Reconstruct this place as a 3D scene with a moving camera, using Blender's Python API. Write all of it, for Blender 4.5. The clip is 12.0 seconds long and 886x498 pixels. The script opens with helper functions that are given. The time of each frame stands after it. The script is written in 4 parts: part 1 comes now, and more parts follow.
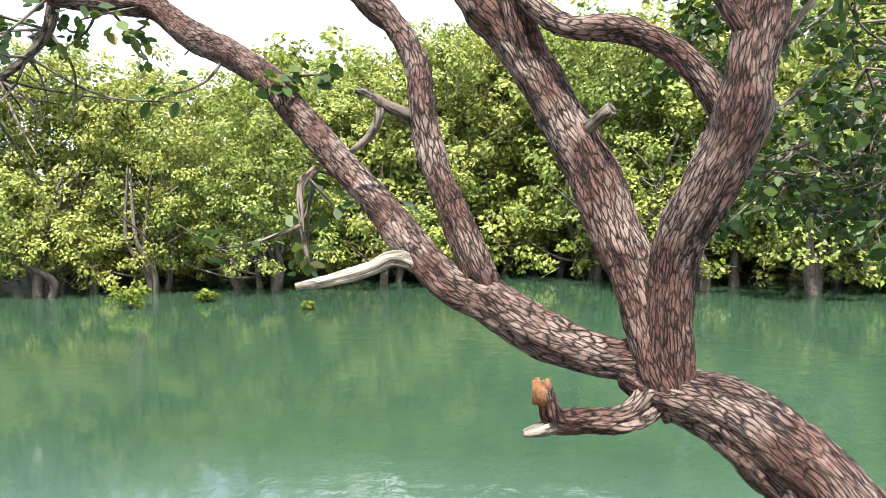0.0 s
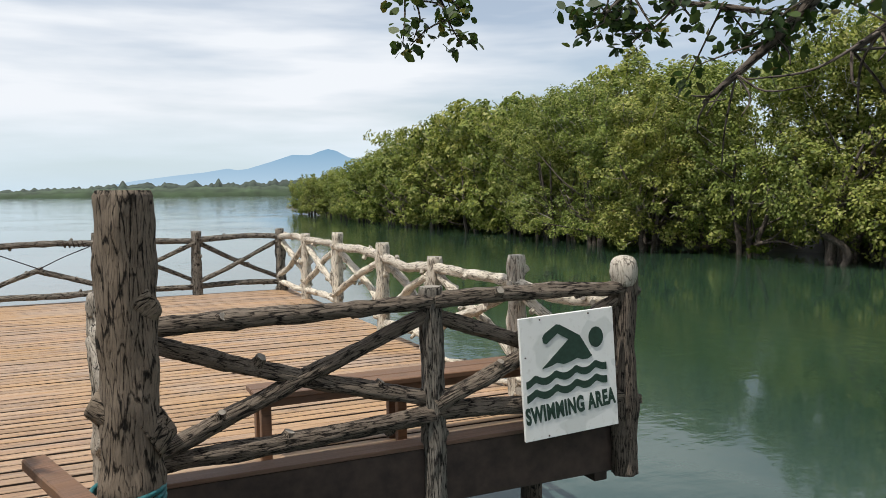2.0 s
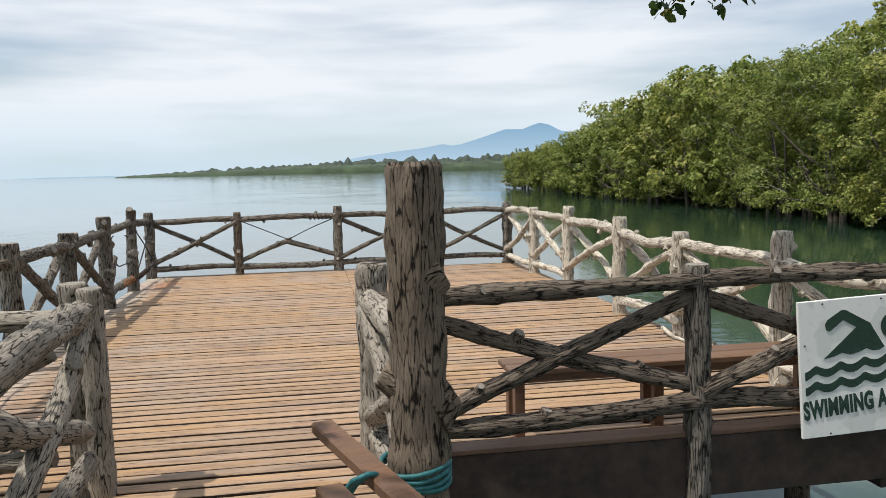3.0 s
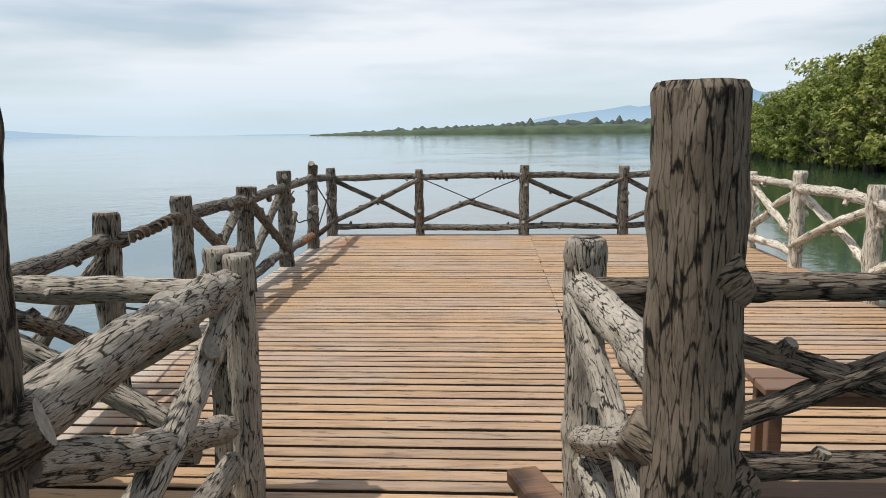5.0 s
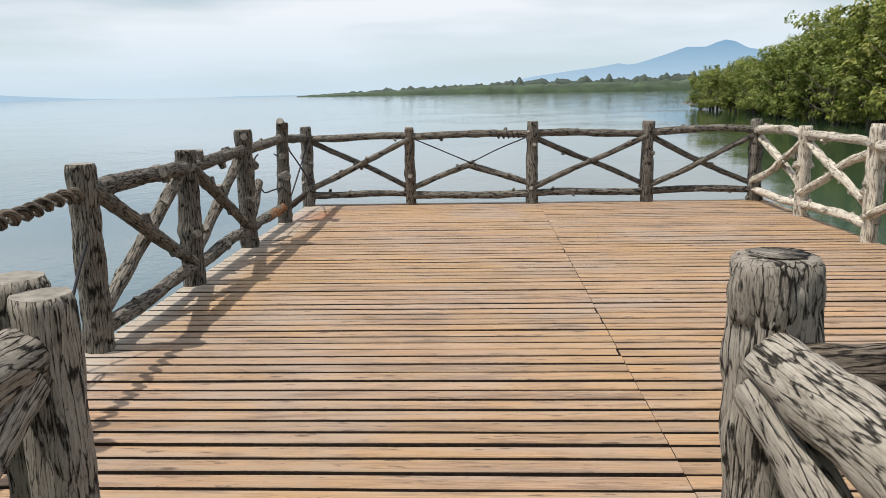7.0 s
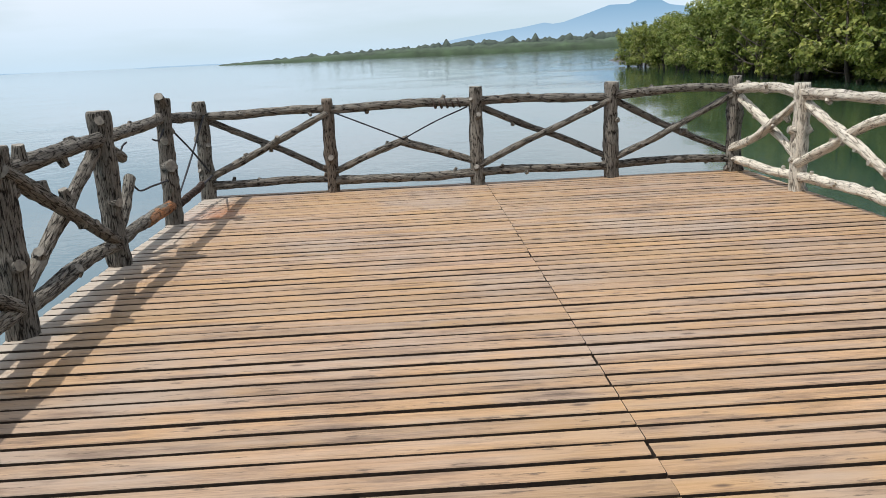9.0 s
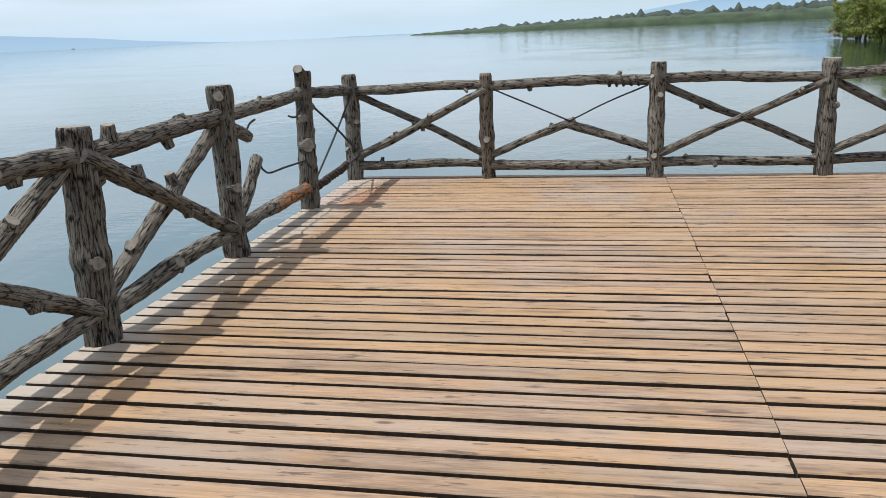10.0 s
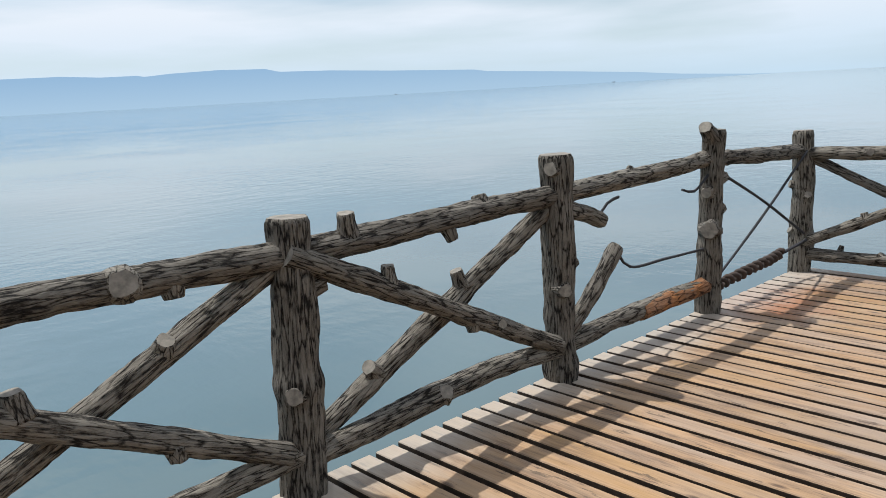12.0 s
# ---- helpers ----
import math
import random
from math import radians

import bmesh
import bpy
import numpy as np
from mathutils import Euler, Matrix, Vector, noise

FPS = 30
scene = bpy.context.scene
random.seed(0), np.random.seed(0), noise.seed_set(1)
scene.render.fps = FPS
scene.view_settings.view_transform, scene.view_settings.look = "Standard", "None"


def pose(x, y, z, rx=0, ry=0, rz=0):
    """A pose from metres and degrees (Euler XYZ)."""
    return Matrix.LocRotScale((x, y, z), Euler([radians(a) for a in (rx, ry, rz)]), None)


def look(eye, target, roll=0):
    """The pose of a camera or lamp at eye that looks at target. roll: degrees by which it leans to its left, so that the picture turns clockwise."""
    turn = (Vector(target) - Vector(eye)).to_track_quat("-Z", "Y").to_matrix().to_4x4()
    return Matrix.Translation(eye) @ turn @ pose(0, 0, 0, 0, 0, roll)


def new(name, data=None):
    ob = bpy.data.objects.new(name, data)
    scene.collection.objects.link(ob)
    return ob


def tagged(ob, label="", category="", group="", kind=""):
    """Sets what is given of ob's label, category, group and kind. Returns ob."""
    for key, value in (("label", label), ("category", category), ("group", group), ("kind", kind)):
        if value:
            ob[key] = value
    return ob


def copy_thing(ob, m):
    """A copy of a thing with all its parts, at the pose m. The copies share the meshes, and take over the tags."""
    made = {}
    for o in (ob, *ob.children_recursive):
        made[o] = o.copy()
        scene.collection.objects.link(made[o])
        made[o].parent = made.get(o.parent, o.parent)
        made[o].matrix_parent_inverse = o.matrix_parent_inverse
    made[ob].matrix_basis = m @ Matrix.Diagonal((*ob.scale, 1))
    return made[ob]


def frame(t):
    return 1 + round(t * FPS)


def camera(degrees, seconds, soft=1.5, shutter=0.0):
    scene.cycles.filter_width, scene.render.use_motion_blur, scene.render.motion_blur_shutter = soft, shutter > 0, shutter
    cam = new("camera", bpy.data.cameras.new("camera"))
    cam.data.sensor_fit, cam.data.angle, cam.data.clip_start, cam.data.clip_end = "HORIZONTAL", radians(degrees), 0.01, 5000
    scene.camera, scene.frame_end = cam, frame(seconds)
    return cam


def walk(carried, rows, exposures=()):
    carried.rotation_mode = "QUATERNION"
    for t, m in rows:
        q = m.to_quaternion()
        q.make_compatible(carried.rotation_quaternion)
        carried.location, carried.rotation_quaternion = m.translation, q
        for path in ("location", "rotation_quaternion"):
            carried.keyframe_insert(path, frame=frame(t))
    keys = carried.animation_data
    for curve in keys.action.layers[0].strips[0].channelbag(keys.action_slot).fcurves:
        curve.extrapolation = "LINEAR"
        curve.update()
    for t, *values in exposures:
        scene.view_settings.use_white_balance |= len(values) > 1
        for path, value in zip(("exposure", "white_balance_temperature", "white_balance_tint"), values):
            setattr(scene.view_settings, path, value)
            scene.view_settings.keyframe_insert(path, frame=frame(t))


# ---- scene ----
cam = camera(58.2, 12.0, 0.65)
PATH = [
    (0, (-0.276, -3.158, 1.618), (1.671, -2.714, 1.514), -1.3),
    (0.5, (-0.255, -3.114, 1.605), (1.521, -2.201, 1.502), -0.0),
    (0.7, (-0.265, -3.099, 1.612), (1.412, -2.015, 1.501), 0.1),
    (1, (-0.303, -3.065, 1.612), (1.206, -1.757, 1.489), 0.0),
    (1.5, (-0.309, -2.991, 1.591), (0.864, -1.377, 1.455), -0.6),
    (2, (-0.387, -2.831, 1.57), (0.443, -1.017, 1.425), -0.7),
    (2.5, (-0.496, -2.707, 1.561), (0.072, -0.796, 1.396), -0.9),
    (3, (-0.584, -2.595, 1.562), (-0.258, -0.632, 1.361), -1.3),
    (3.5, (-0.541, -2.419, 1.529), (-0.511, -0.436, 1.278), -1.7),
    (3.7, (-0.507, -2.36, 1.526), (-0.601, -0.382, 1.246), -0.6),
    (5.3, (-0.691, -1.385, 1.485), (-0.826, 0.588, 1.19), -0.6),
    (5.5, (-0.717, -1.223, 1.478), (-0.874, 0.746, 1.164), -0.8),
    (6, (-0.817, -0.823, 1.444), (-0.946, 1.146, 1.116), -0.1),
    (6.5, (-0.829, -0.385, 1.395), (-0.914, 1.576, 1.013), -1.8),
    (7, (-0.814, -0.003, 1.389), (-0.909, 1.957, 1.003), -1.1),
    (7.5, (-0.873, 0.409, 1.375), (-0.861, 2.37, 0.982), -0.5),
    (7.7, (-0.937, 0.591, 1.389), (-0.889, 2.549, 0.982), -1.6),
    (9.3, (-0.814, 1.929, 1.345), (-0.758, 3.857, 0.815), -2.9),
    (9.5, (-0.785, 2.138, 1.334), (-0.873, 4.052, 0.761), -3.0),
    (10, (-0.688, 2.601, 1.345), (-1.065, 4.494, 0.82), -2.5),
    (10.5, (-0.645, 3.038, 1.342), (-1.369, 4.841, 0.867), -5.1),
    (11, (-0.518, 3.442, 1.414), (-1.786, 4.926, 0.979), -1.1),
    (11.5, (-0.636, 3.928, 1.425), (-1.99, 5.338, 1.007), -1.2),
    (12, (-0.63, 4.353, 1.404), (-2.074, 5.681, 1.015), -3.2),
]
EXPOSURES = [
    (0, 1.93, 6500, 10), (0.7, 1.8, 6500, 10), (1.0, 1.05, 6500, 10), (1.2, 0.5, 6500, 10), (1.5, -0.05, 6500, 10),
    (2.0, 0.03, 6500, 10), (2.5, 0.0, 6450, 10), (7.7, 0.0, 6450, 10), (9.5, 0.03, 6100, 9), (12, -0.04, 6150, 9)]
walk(cam, [(t, look(e, g, r)) for t, e, g, r in PATH], EXPOSURES)
# ---- world ----
SUN_FROM = Vector((-0.44, -0.1, 0.93)).normalized()
world = bpy.data.worlds.new("sky")
scene.world = world
world.use_nodes = True
wn, wl = world.node_tree.nodes, world.node_tree.links
sky = wn.new("ShaderNodeTexSky")
sky.sky_type, sky.sun_disc = "NISHITA", False
sky.sun_elevation = math.asin(SUN_FROM.z)
sky.sun_rotation = math.atan2(SUN_FROM.x, SUN_FROM.y)
sky.dust_density, sky.air_density = 0.6, 1.0
tc = wn.new("ShaderNodeTexCoord")
mp = wn.new("ShaderNodeMapping")
mp.inputs["Scale"].default_value = (1.3, 1.3, 9.0)
cl = wn.new("ShaderNodeTexNoise")
cl.inputs["Scale"].default_value, cl.inputs["Detail"].default_value, cl.inputs["Roughness"].default_value = 1.6, 5, 0.48
ramp = wn.new("ShaderNodeValToRGB")
ramp.color_ramp.elements[0].position, ramp.color_ramp.elements[0].color = 0.37, (0.3, 0.3, 0.3, 1)
ramp.color_ramp.elements[1].position, ramp.color_ramp.elements[1].color = 0.57, (1.0, 1.0, 1.0, 1)
mixc = wn.new("ShaderNodeMix")
mixc.data_type = "RGBA"
mixc.inputs[7].default_value = (8.3, 8.65, 9.1, 1)
bg = wn["Background"]
bg.inputs["Strength"].default_value = 0.105
wl.new(tc.outputs["Generated"], mp.inputs["Vector"])
wl.new(mp.outputs["Vector"], cl.inputs["Vector"])
wl.new(cl.outputs["Fac"], ramp.inputs["Fac"])
wl.new(ramp.outputs["Color"], mixc.inputs[0])
wl.new(sky.outputs["Color"], mixc.inputs[6])
# pale haze that thins upwards from the horizon
sep = wn.new("ShaderNodeSeparateXYZ")
haze = wn.new("ShaderNodeValToRGB")
haze.color_ramp.elements[0].position, haze.color_ramp.elements[0].color = 0.0, (0.9, 0.9, 0.9, 1)
haze.color_ramp.elements[1].position, haze.color_ramp.elements[1].color = 0.1, (0, 0, 0, 1)
mixh = wn.new("ShaderNodeMix")
mixh.data_type = "RGBA"
mixh.inputs[7].default_value = (5.8, 7.3, 8.4, 1)
wl.new(tc.outputs["Generated"], sep.inputs[0])
wl.new(sep.outputs["Z"], haze.inputs["Fac"])
wl.new(haze.outputs["Color"], mixh.inputs[0])
wl.new(mixc.outputs[2], mixh.inputs[6])
wl.new(mixh.outputs[2], bg.inputs["Color"])

sun = new("sun", bpy.data.lights.new("sun", "SUN"))
sun.data.energy, sun.data.angle, sun.data.color = 4.0, radians(0.6), (1.0, 0.95, 0.87)
sun.matrix_world = look((0, 0, 30), Vector((0, 0, 30)) - SUN_FROM)


# ---- materials ----
def mat(name, rough=0.7, metal=0.0):
    m = bpy.data.materials.new(name)
    m.use_nodes = True
    n, l = m.node_tree.nodes, m.node_tree.links
    b = n["Principled BSDF"]
    b.inputs["Roughness"].default_value, b.inputs["Metallic"].default_value = rough, metal
    return m, n, l, b


def coords(n, l, kind="Object", scale=(1, 1, 1), attr=""):
    if attr:
        src = n.new("ShaderNodeAttribute")
        src.attribute_name = attr
        out = src.outputs["Vector"]
    else:
        out = n.new("ShaderNodeTexCoord").outputs[kind]
    m = n.new("ShaderNodeMapping")
    m.inputs["Scale"].default_value = scale
    l.new(out, m.inputs["Vector"])
    return m.outputs["Vector"]


def tex_noise(n, l, vec, scale, detail=5, rough=0.6, distort=0.0):
    t = n.new("ShaderNodeTexNoise")
    for k, v in (("Scale", scale), ("Detail", detail), ("Roughness", rough), ("Distortion", distort)):
        t.inputs[k].default_value = v
    if vec:
        l.new(vec, t.inputs["Vector"])
    return t.outputs["Fac"]


def tex_ramp(n, l, fac, *stops):
    r = n.new("ShaderNodeValToRGB")
    e = r.color_ramp.elements
    while len(e) < len(stops):
        e.new(0.5)
    for el, (p, c) in zip(e, stops):
        el.position, el.color = p, (*c, 1) if len(c) == 3 else c
    l.new(fac, r.inputs["Fac"])
    return r.outputs["Color"]


def blend(n, l, a, b, fac, mode="MIX"):
    m = n.new("ShaderNodeMix")
    m.data_type, m.blend_type = "RGBA", mode
    for sock, v in ((m.inputs[0], fac), (m.inputs[6], a), (m.inputs[7], b)):
        if isinstance(v, bpy.types.NodeSocket):
            l.new(v, sock)
        else:
            sock.default_value = v if not isinstance(v, tuple) else (*v, 1) if len(v) == 3 else v
    return m.outputs[2]


def bump(n, l, b, height, strength=0.5, dist=0.01):
    k = n.new("ShaderNodeBump")
    k.inputs["Strength"].default_value, k.inputs["Distance"].default_value = strength, dist
    l.new(height, k.inputs["Height"])
    l.new(k.outputs["Normal"], b.inputs["Normal"])


def bark(name, light, mid, dark, scale=26, stretch=0.2, rough=0.9, patch=(0.5, 0.5, 0.5), patch_amount=0.3, depth=0.012, fine_crack=0.95, wide=0.1):
    """Fissured bark: long deep cracks, hairline cracks between them, mottled colour."""
    m, n, l, b = mat(name, rough)
    b.inputs["Specular IOR Level"].default_value = 0.25
    v = coords(n, l, scale=(1, 1, stretch), attr="bark_co")
    gap = tex_noise(n, l, coords(n, l, attr="bark_co"), 17, 3)
    fine = tex_noise(n, l, v, scale * 3.2, 8, 0.75, 0.2)
    wt = n.new("ShaderNodeTexNoise")
    wt.inputs["Scale"].default_value, wt.inputs["Detail"].default_value = scale * 0.9, 3
    l.new(v, wt.inputs["Vector"])

    def fissures(size, inner, outer, sway, fade):
        """Edges of long cells; where the gap noise is high they close up."""
        bent = n.new("ShaderNodeVectorMath")
        bent.operation = "MULTIPLY_ADD"
        l.new(wt.outputs["Color"], bent.inputs[0])
        bent.inputs[1].default_value = (sway / size,) * 3
        l.new(v, bent.inputs[2])
        vo = n.new("ShaderNodeTexVoronoi")
        vo.feature = "DISTANCE_TO_EDGE"
        vo.inputs["Scale"].default_value = size
        l.new(bent.outputs[0], vo.inputs["Vector"])
        shut = n.new("ShaderNodeMath")
        shut.operation = "MULTIPLY_ADD"
        l.new(gap, shut.inputs[0])
        shut.inputs[1].default_value = fade
        l.new(vo.outputs["Distance"], shut.inputs[2])
        ragged = n.new("ShaderNodeMath")
        ragged.operation = "MULTIPLY_ADD"
        l.new(fine, ragged.inputs[0])
        ragged.inputs[1].default_value = 0.3
        l.new(shut.outputs[0], ragged.inputs[2])
        return tex_ramp(n, l, ragged.outputs[0], (inner + fade * 0.45 + 0.15, (0, 0, 0)), (outer + fade * 0.45 + 0.15, (1, 1, 1)))

    big = tex_noise(n, l, coords(n, l, attr="bark_co"), 5, 4)
    deep = fissures(scale, wide * 0.1, wide, 0.8, 0.36)
    thin = blend(n, l, (0.55, 0.55, 0.55), (1, 1, 1), fissures(scale * 2.2, -0.02, 0.07, 0.8, 0.2))
    c = tex_ramp(n, l, fine, (0.32, mid), (0.62, light))
    c = blend(n, l, c, patch, tex_ramp(n, l, big, (0.45, (0, 0, 0)), (0.66, (patch_amount,) * 3)))
    c = blend(n, l, dark, c, thin)
    c = blend(n, l, dark, c, blend(n, l, (1 - fine_crack,) * 3, (1, 1, 1), deep))
    oi = n.new("ShaderNodeObjectInfo")
    c = blend(n, l, c, tex_ramp(n, l, oi.outputs["Random"], (0, (0.82, 0.8, 0.78)), (1, (1.12, 1.1, 1.06))), 1.0, "MULTIPLY")
    l.new(c, b.inputs["Base Color"])
    relief = blend(n, l, blend(n, l, deep, thin, 0.35), fine, 0.15)
    bump(n, l, b, relief, 1.0, depth)
    return m


# Log bark darkened: the backlit left fence's shade is in the colour.
LOG = bark("shade_dark_log_bark", (0.25, 0.229, 0.197), (0.1, 0.088, 0.074), (0.008, 0.0065, 0.0055), 58, 0.11, patch=(0.29, 0.27, 0.236), patch_amount=0.5, depth=0.01, wide=0.125)
# Lighter copy of that bark, with the gate logs' sunlight in the colour.
LOG_GREY = bark("sunlit_light_log_bark", (0.42, 0.384, 0.331), (0.225, 0.198, 0.166), (0.018, 0.0145, 0.0115), 62, 0.115, patch=(0.44, 0.405, 0.353), patch_amount=0.6, depth=0.009, wide=0.075)
LOG_BROWN = bark("brown_log_bark", (0.2, 0.165, 0.132), (0.085, 0.067, 0.053), (0.008, 0.006, 0.005), 58, 0.11, patch=(0.22, 0.187, 0.156), patch_amount=0.45, depth=0.01, wide=0.115)
LOG_TALL = bark("plated_post_bark", (0.215, 0.176, 0.137), (0.115, 0.091, 0.07), (0.009, 0.007, 0.0055), 40, 0.14, patch=(0.2, 0.168, 0.138), patch_amount=0.4, depth=0.012, wide=0.07)
# Bleached bark, raised further by the right fence's sunlit side, painted in.
LOG_PALE = bark("sunlit_bleached_log_bark", (0.68, 0.63, 0.54), (0.42, 0.37, 0.3), (0.06, 0.045, 0.033), 40, 0.13, patch=(0.66, 0.62, 0.55), patch_amount=0.5, depth=0.008, fine_crack=0.7)
# Pale patches: bark mottling, strengthened to stand in for sunlit limb tops.
TREE_BARK = bark("mangrove_bark", (0.13, 0.073, 0.06), (0.04, 0.0155, 0.012), (0.0035, 0.0015, 0.0012), 92, 0.22, patch=(0.36, 0.3, 0.272), patch_amount=0.6, depth=0.012, wide=0.19)
TREE_WHITE = bark("bleached_dead_wood", (0.26, 0.236, 0.204), (0.13, 0.108, 0.09), (0.03, 0.038, 0.03), 44, 0.12, patch=(0.4, 0.372, 0.33), patch_amount=0.6, depth=0.005, fine_crack=0.6)
FAR_BARK = bark("grey_mangrove_bark", (0.14, 0.117, 0.099), (0.062, 0.049, 0.041), (0.015, 0.012, 0.009), 30, 0.2, patch=(0.2, 0.18, 0.158), patch_amount=0.5)


def flat(name, color, rough=0.7, var=0.12, scale=20, metal=0.0, rel=0.3):
    m, n, l, b = mat(name, rough, metal)
    v = coords(n, l)
    f = tex_noise(n, l, v, scale, 5)
    lo, hi = tuple(c * (1 - var) for c in color), tuple(min(1, c * (1 + var)) for c in color)
    l.new(tex_ramp(n, l, f, (0.3, lo), (0.7, hi)), b.inputs["Base Color"])
    bump(n, l, b, f, rel, 0.002)
    return m


CUT = flat("cut_log_end", (0.24, 0.215, 0.18), 0.9, 0.35, 40)
ROT = flat("torn_orange_heartwood", (0.12, 0.05, 0.02), 0.9, 0.7, 60, rel=1.0)
RUST = bark("rust_stained_log", (0.3, 0.18, 0.11), (0.2, 0.08, 0.035), (0.03, 0.015, 0.01), 36, 0.18, patch=(0.4, 0.16, 0.05), patch_amount=0.8)
ROPE = flat("dark_rope", (0.035, 0.035, 0.04), 0.85, 0.3, 60)
TEAL = flat("teal_nylon_rope", (0.02, 0.13, 0.14), 0.6, 0.4, 70)
BEAM = flat("dark_stained_beam", (0.05, 0.033, 0.025), 0.8, 0.4, 9)


def plank_material(name, tone):
    m, n, l, b = mat(name, 0.62)
    oi = n.new("ShaderNodeObjectInfo")
    sh = n.new("ShaderNodeCombineXYZ")
    mul = n.new("ShaderNodeMath")
    mul.operation = "MULTIPLY"
    mul.inputs[1].default_value = 37.0
    l.new(oi.outputs["Random"], mul.inputs[0])
    for k in (0, 1, 2):
        l.new(mul.outputs[0], sh.inputs[k])
    ob = n.new("ShaderNodeTexCoord").outputs["Object"]
    va = n.new("ShaderNodeVectorMath")
    l.new(ob, va.inputs[0])
    l.new(sh.outputs[0], va.inputs[1])

    def at(scale):
        k = n.new("ShaderNodeMapping")
        k.inputs["Scale"].default_value = scale
        l.new(va.outputs[0], k.inputs["Vector"])
        return k.outputs["Vector"]

    grain = tex_noise(n, l, at((1.2, 34, 34)), 3.2, 8, 0.72, 0.6)
    streak = tex_noise(n, l, at((0.45, 5, 5)), 2.2, 4, 0.6)
    c = tex_ramp(n, l, grain, (0.3, tuple(t * 0.45 for t in tone)), (0.5, tone), (0.7, tuple(min(1, t * 1.38) for t in tone)))
    per = tex_ramp(n, l, oi.outputs["Random"], (0, (0.74, 0.7, 0.66)), (0.3, (0.98, 0.9, 0.84)), (0.5, (1.12, 0.98, 0.78)), (0.7, (0.9, 0.84, 0.84)), (0.85, (1.12, 0.98, 0.8)), (1, (1.12, 1.03, 0.94)))
    c = blend(n, l, c, per, 1.0, "MULTIPLY")
    # greyed, foot-worn stretches and dark knots
    c = blend(n, l, c, (tone[0] * 0.97, tone[1] * 1.13, tone[2] * 1.42), tex_ramp(n, l, streak, (0.44, (0, 0, 0)), (0.68, (0.62, 0.62, 0.62))))
    warm = tex_noise(n, l, at((0.6, 3, 3)), 1.7, 3)
    c = blend(n, l, c, (tone[0] * 1.03, tone[1] * 0.84, tone[2] * 0.45), tex_ramp(n, l, warm, (0.55, (0, 0, 0)), (0.72, (0.6, 0.6, 0.6))))
    # sun-bleached ochre and grey stretches that run over many planks
    gp = n.new("ShaderNodeNewGeometry").outputs["Position"]
    ochre = tex_noise(n, l, gp, 0.42, 4, 0.6)
    c = blend(n, l, c, tuple(min(1, q) for q in (tone[0] * 1.12, tone[1] * 0.95, tone[2] * 0.58)), tex_ramp(n, l, ochre, (0.4, (0, 0, 0)), (0.6, (0.5, 0.5, 0.5))))
    grey = tex_noise(n, l, gp, 0.75, 4, 0.6)
    c = blend(n, l, c, (tone[0] * 0.92, tone[1] * 1.02, tone[2] * 1.2), tex_ramp(n, l, grey, (0.5, (0, 0, 0)), (0.66, (0.68, 0.68, 0.68))))
    stain = tex_noise(n, l, at((0.7, 5, 5)), 2.9, 5, 0.7)
    c = blend(n, l, c, (0.13, 0.082, 0.055), tex_ramp(n, l, stain, (0.5, (0, 0, 0)), (0.68, (0.75, 0.75, 0.75))))
    scar = tex_noise(n, l, at((2.5, 14, 14)), 2.4, 4, 0.65)
    c = blend(n, l, c, (0.085, 0.055, 0.036), tex_ramp(n, l, scar, (0.6, (0, 0, 0)), (0.67, (0.8, 0.8, 0.8))))
    # rust run from the corner chain, and bleached plank ends along the seaward edge
    near = n.new("ShaderNodeVectorMath")
    near.operation = "DISTANCE"
    l.new(gp, near.inputs[0])
    near.inputs[1].default_value = (-2.85, 9.1, 0)
    soft = n.new("ShaderNodeMath")
    soft.operation = "MULTIPLY_ADD"
    l.new(tex_noise(n, l, gp, 5, 4), soft.inputs[0])
    soft.inputs[1].default_value = 0.9
    l.new(near.outputs["Value"], soft.inputs[2])
    c = blend(n, l, c, (0.3, 0.1, 0.028), tex_ramp(n, l, soft.outputs[0], (0.62, (0.75, 0.75, 0.75)), (0.98, (0, 0, 0))))
    side = n.new("ShaderNodeSeparateXYZ")
    l.new(gp, side.inputs[0])
    edge = n.new("ShaderNodeMath")
    edge.operation = "MULTIPLY_ADD"
    l.new(stain, edge.inputs[0])
    edge.inputs[1].default_value = 0.5
    l.new(side.outputs["X"], edge.inputs[2])
    rim = n.new("ShaderNodeMapRange")
    rim.inputs["From Min"].default_value, rim.inputs["From Max"].default_value = -2.68, -2.4
    rim.inputs["To Min"].default_value, rim.inputs["To Max"].default_value = 0.6, 0.0
    l.new(edge.outputs[0], rim.inputs["Value"])
    c = blend(n, l, c, (0.46, 0.43, 0.38), rim.outputs[0])
    vo = n.new("ShaderNodeTexVoronoi")
    vo.inputs["Scale"].default_value = 2.6
    l.new(at((0.8, 2.6, 2.6)), vo.inputs["Vector"])
    knot = tex_ramp(n, l, vo.outputs["Distance"], (0.04, (0.85, 0.85, 0.85)), (0.1, (0, 0, 0)))
    c = blend(n, l, c, (0.07, 0.04, 0.025), knot)
    l.new(c, b.inputs["Base Color"])
    l.new(tex_ramp(n, l, grain, (0.2, (0.75, 0.75, 0.75)), (0.8, (0.55, 0.55, 0.55))), b.inputs["Roughness"])
    bump(n, l, b, grain, 0.35, 0.003)
    return m


PLANK = plank_material("weathered_deck_plank", (0.363, 0.254, 0.168))
# Plank sides coloured near black, so the gaps look shaded.
PLANK_EDGE = flat("gap_shade_plank_edge", (0.04, 0.025, 0.015), 0.8, 0.5, 30)
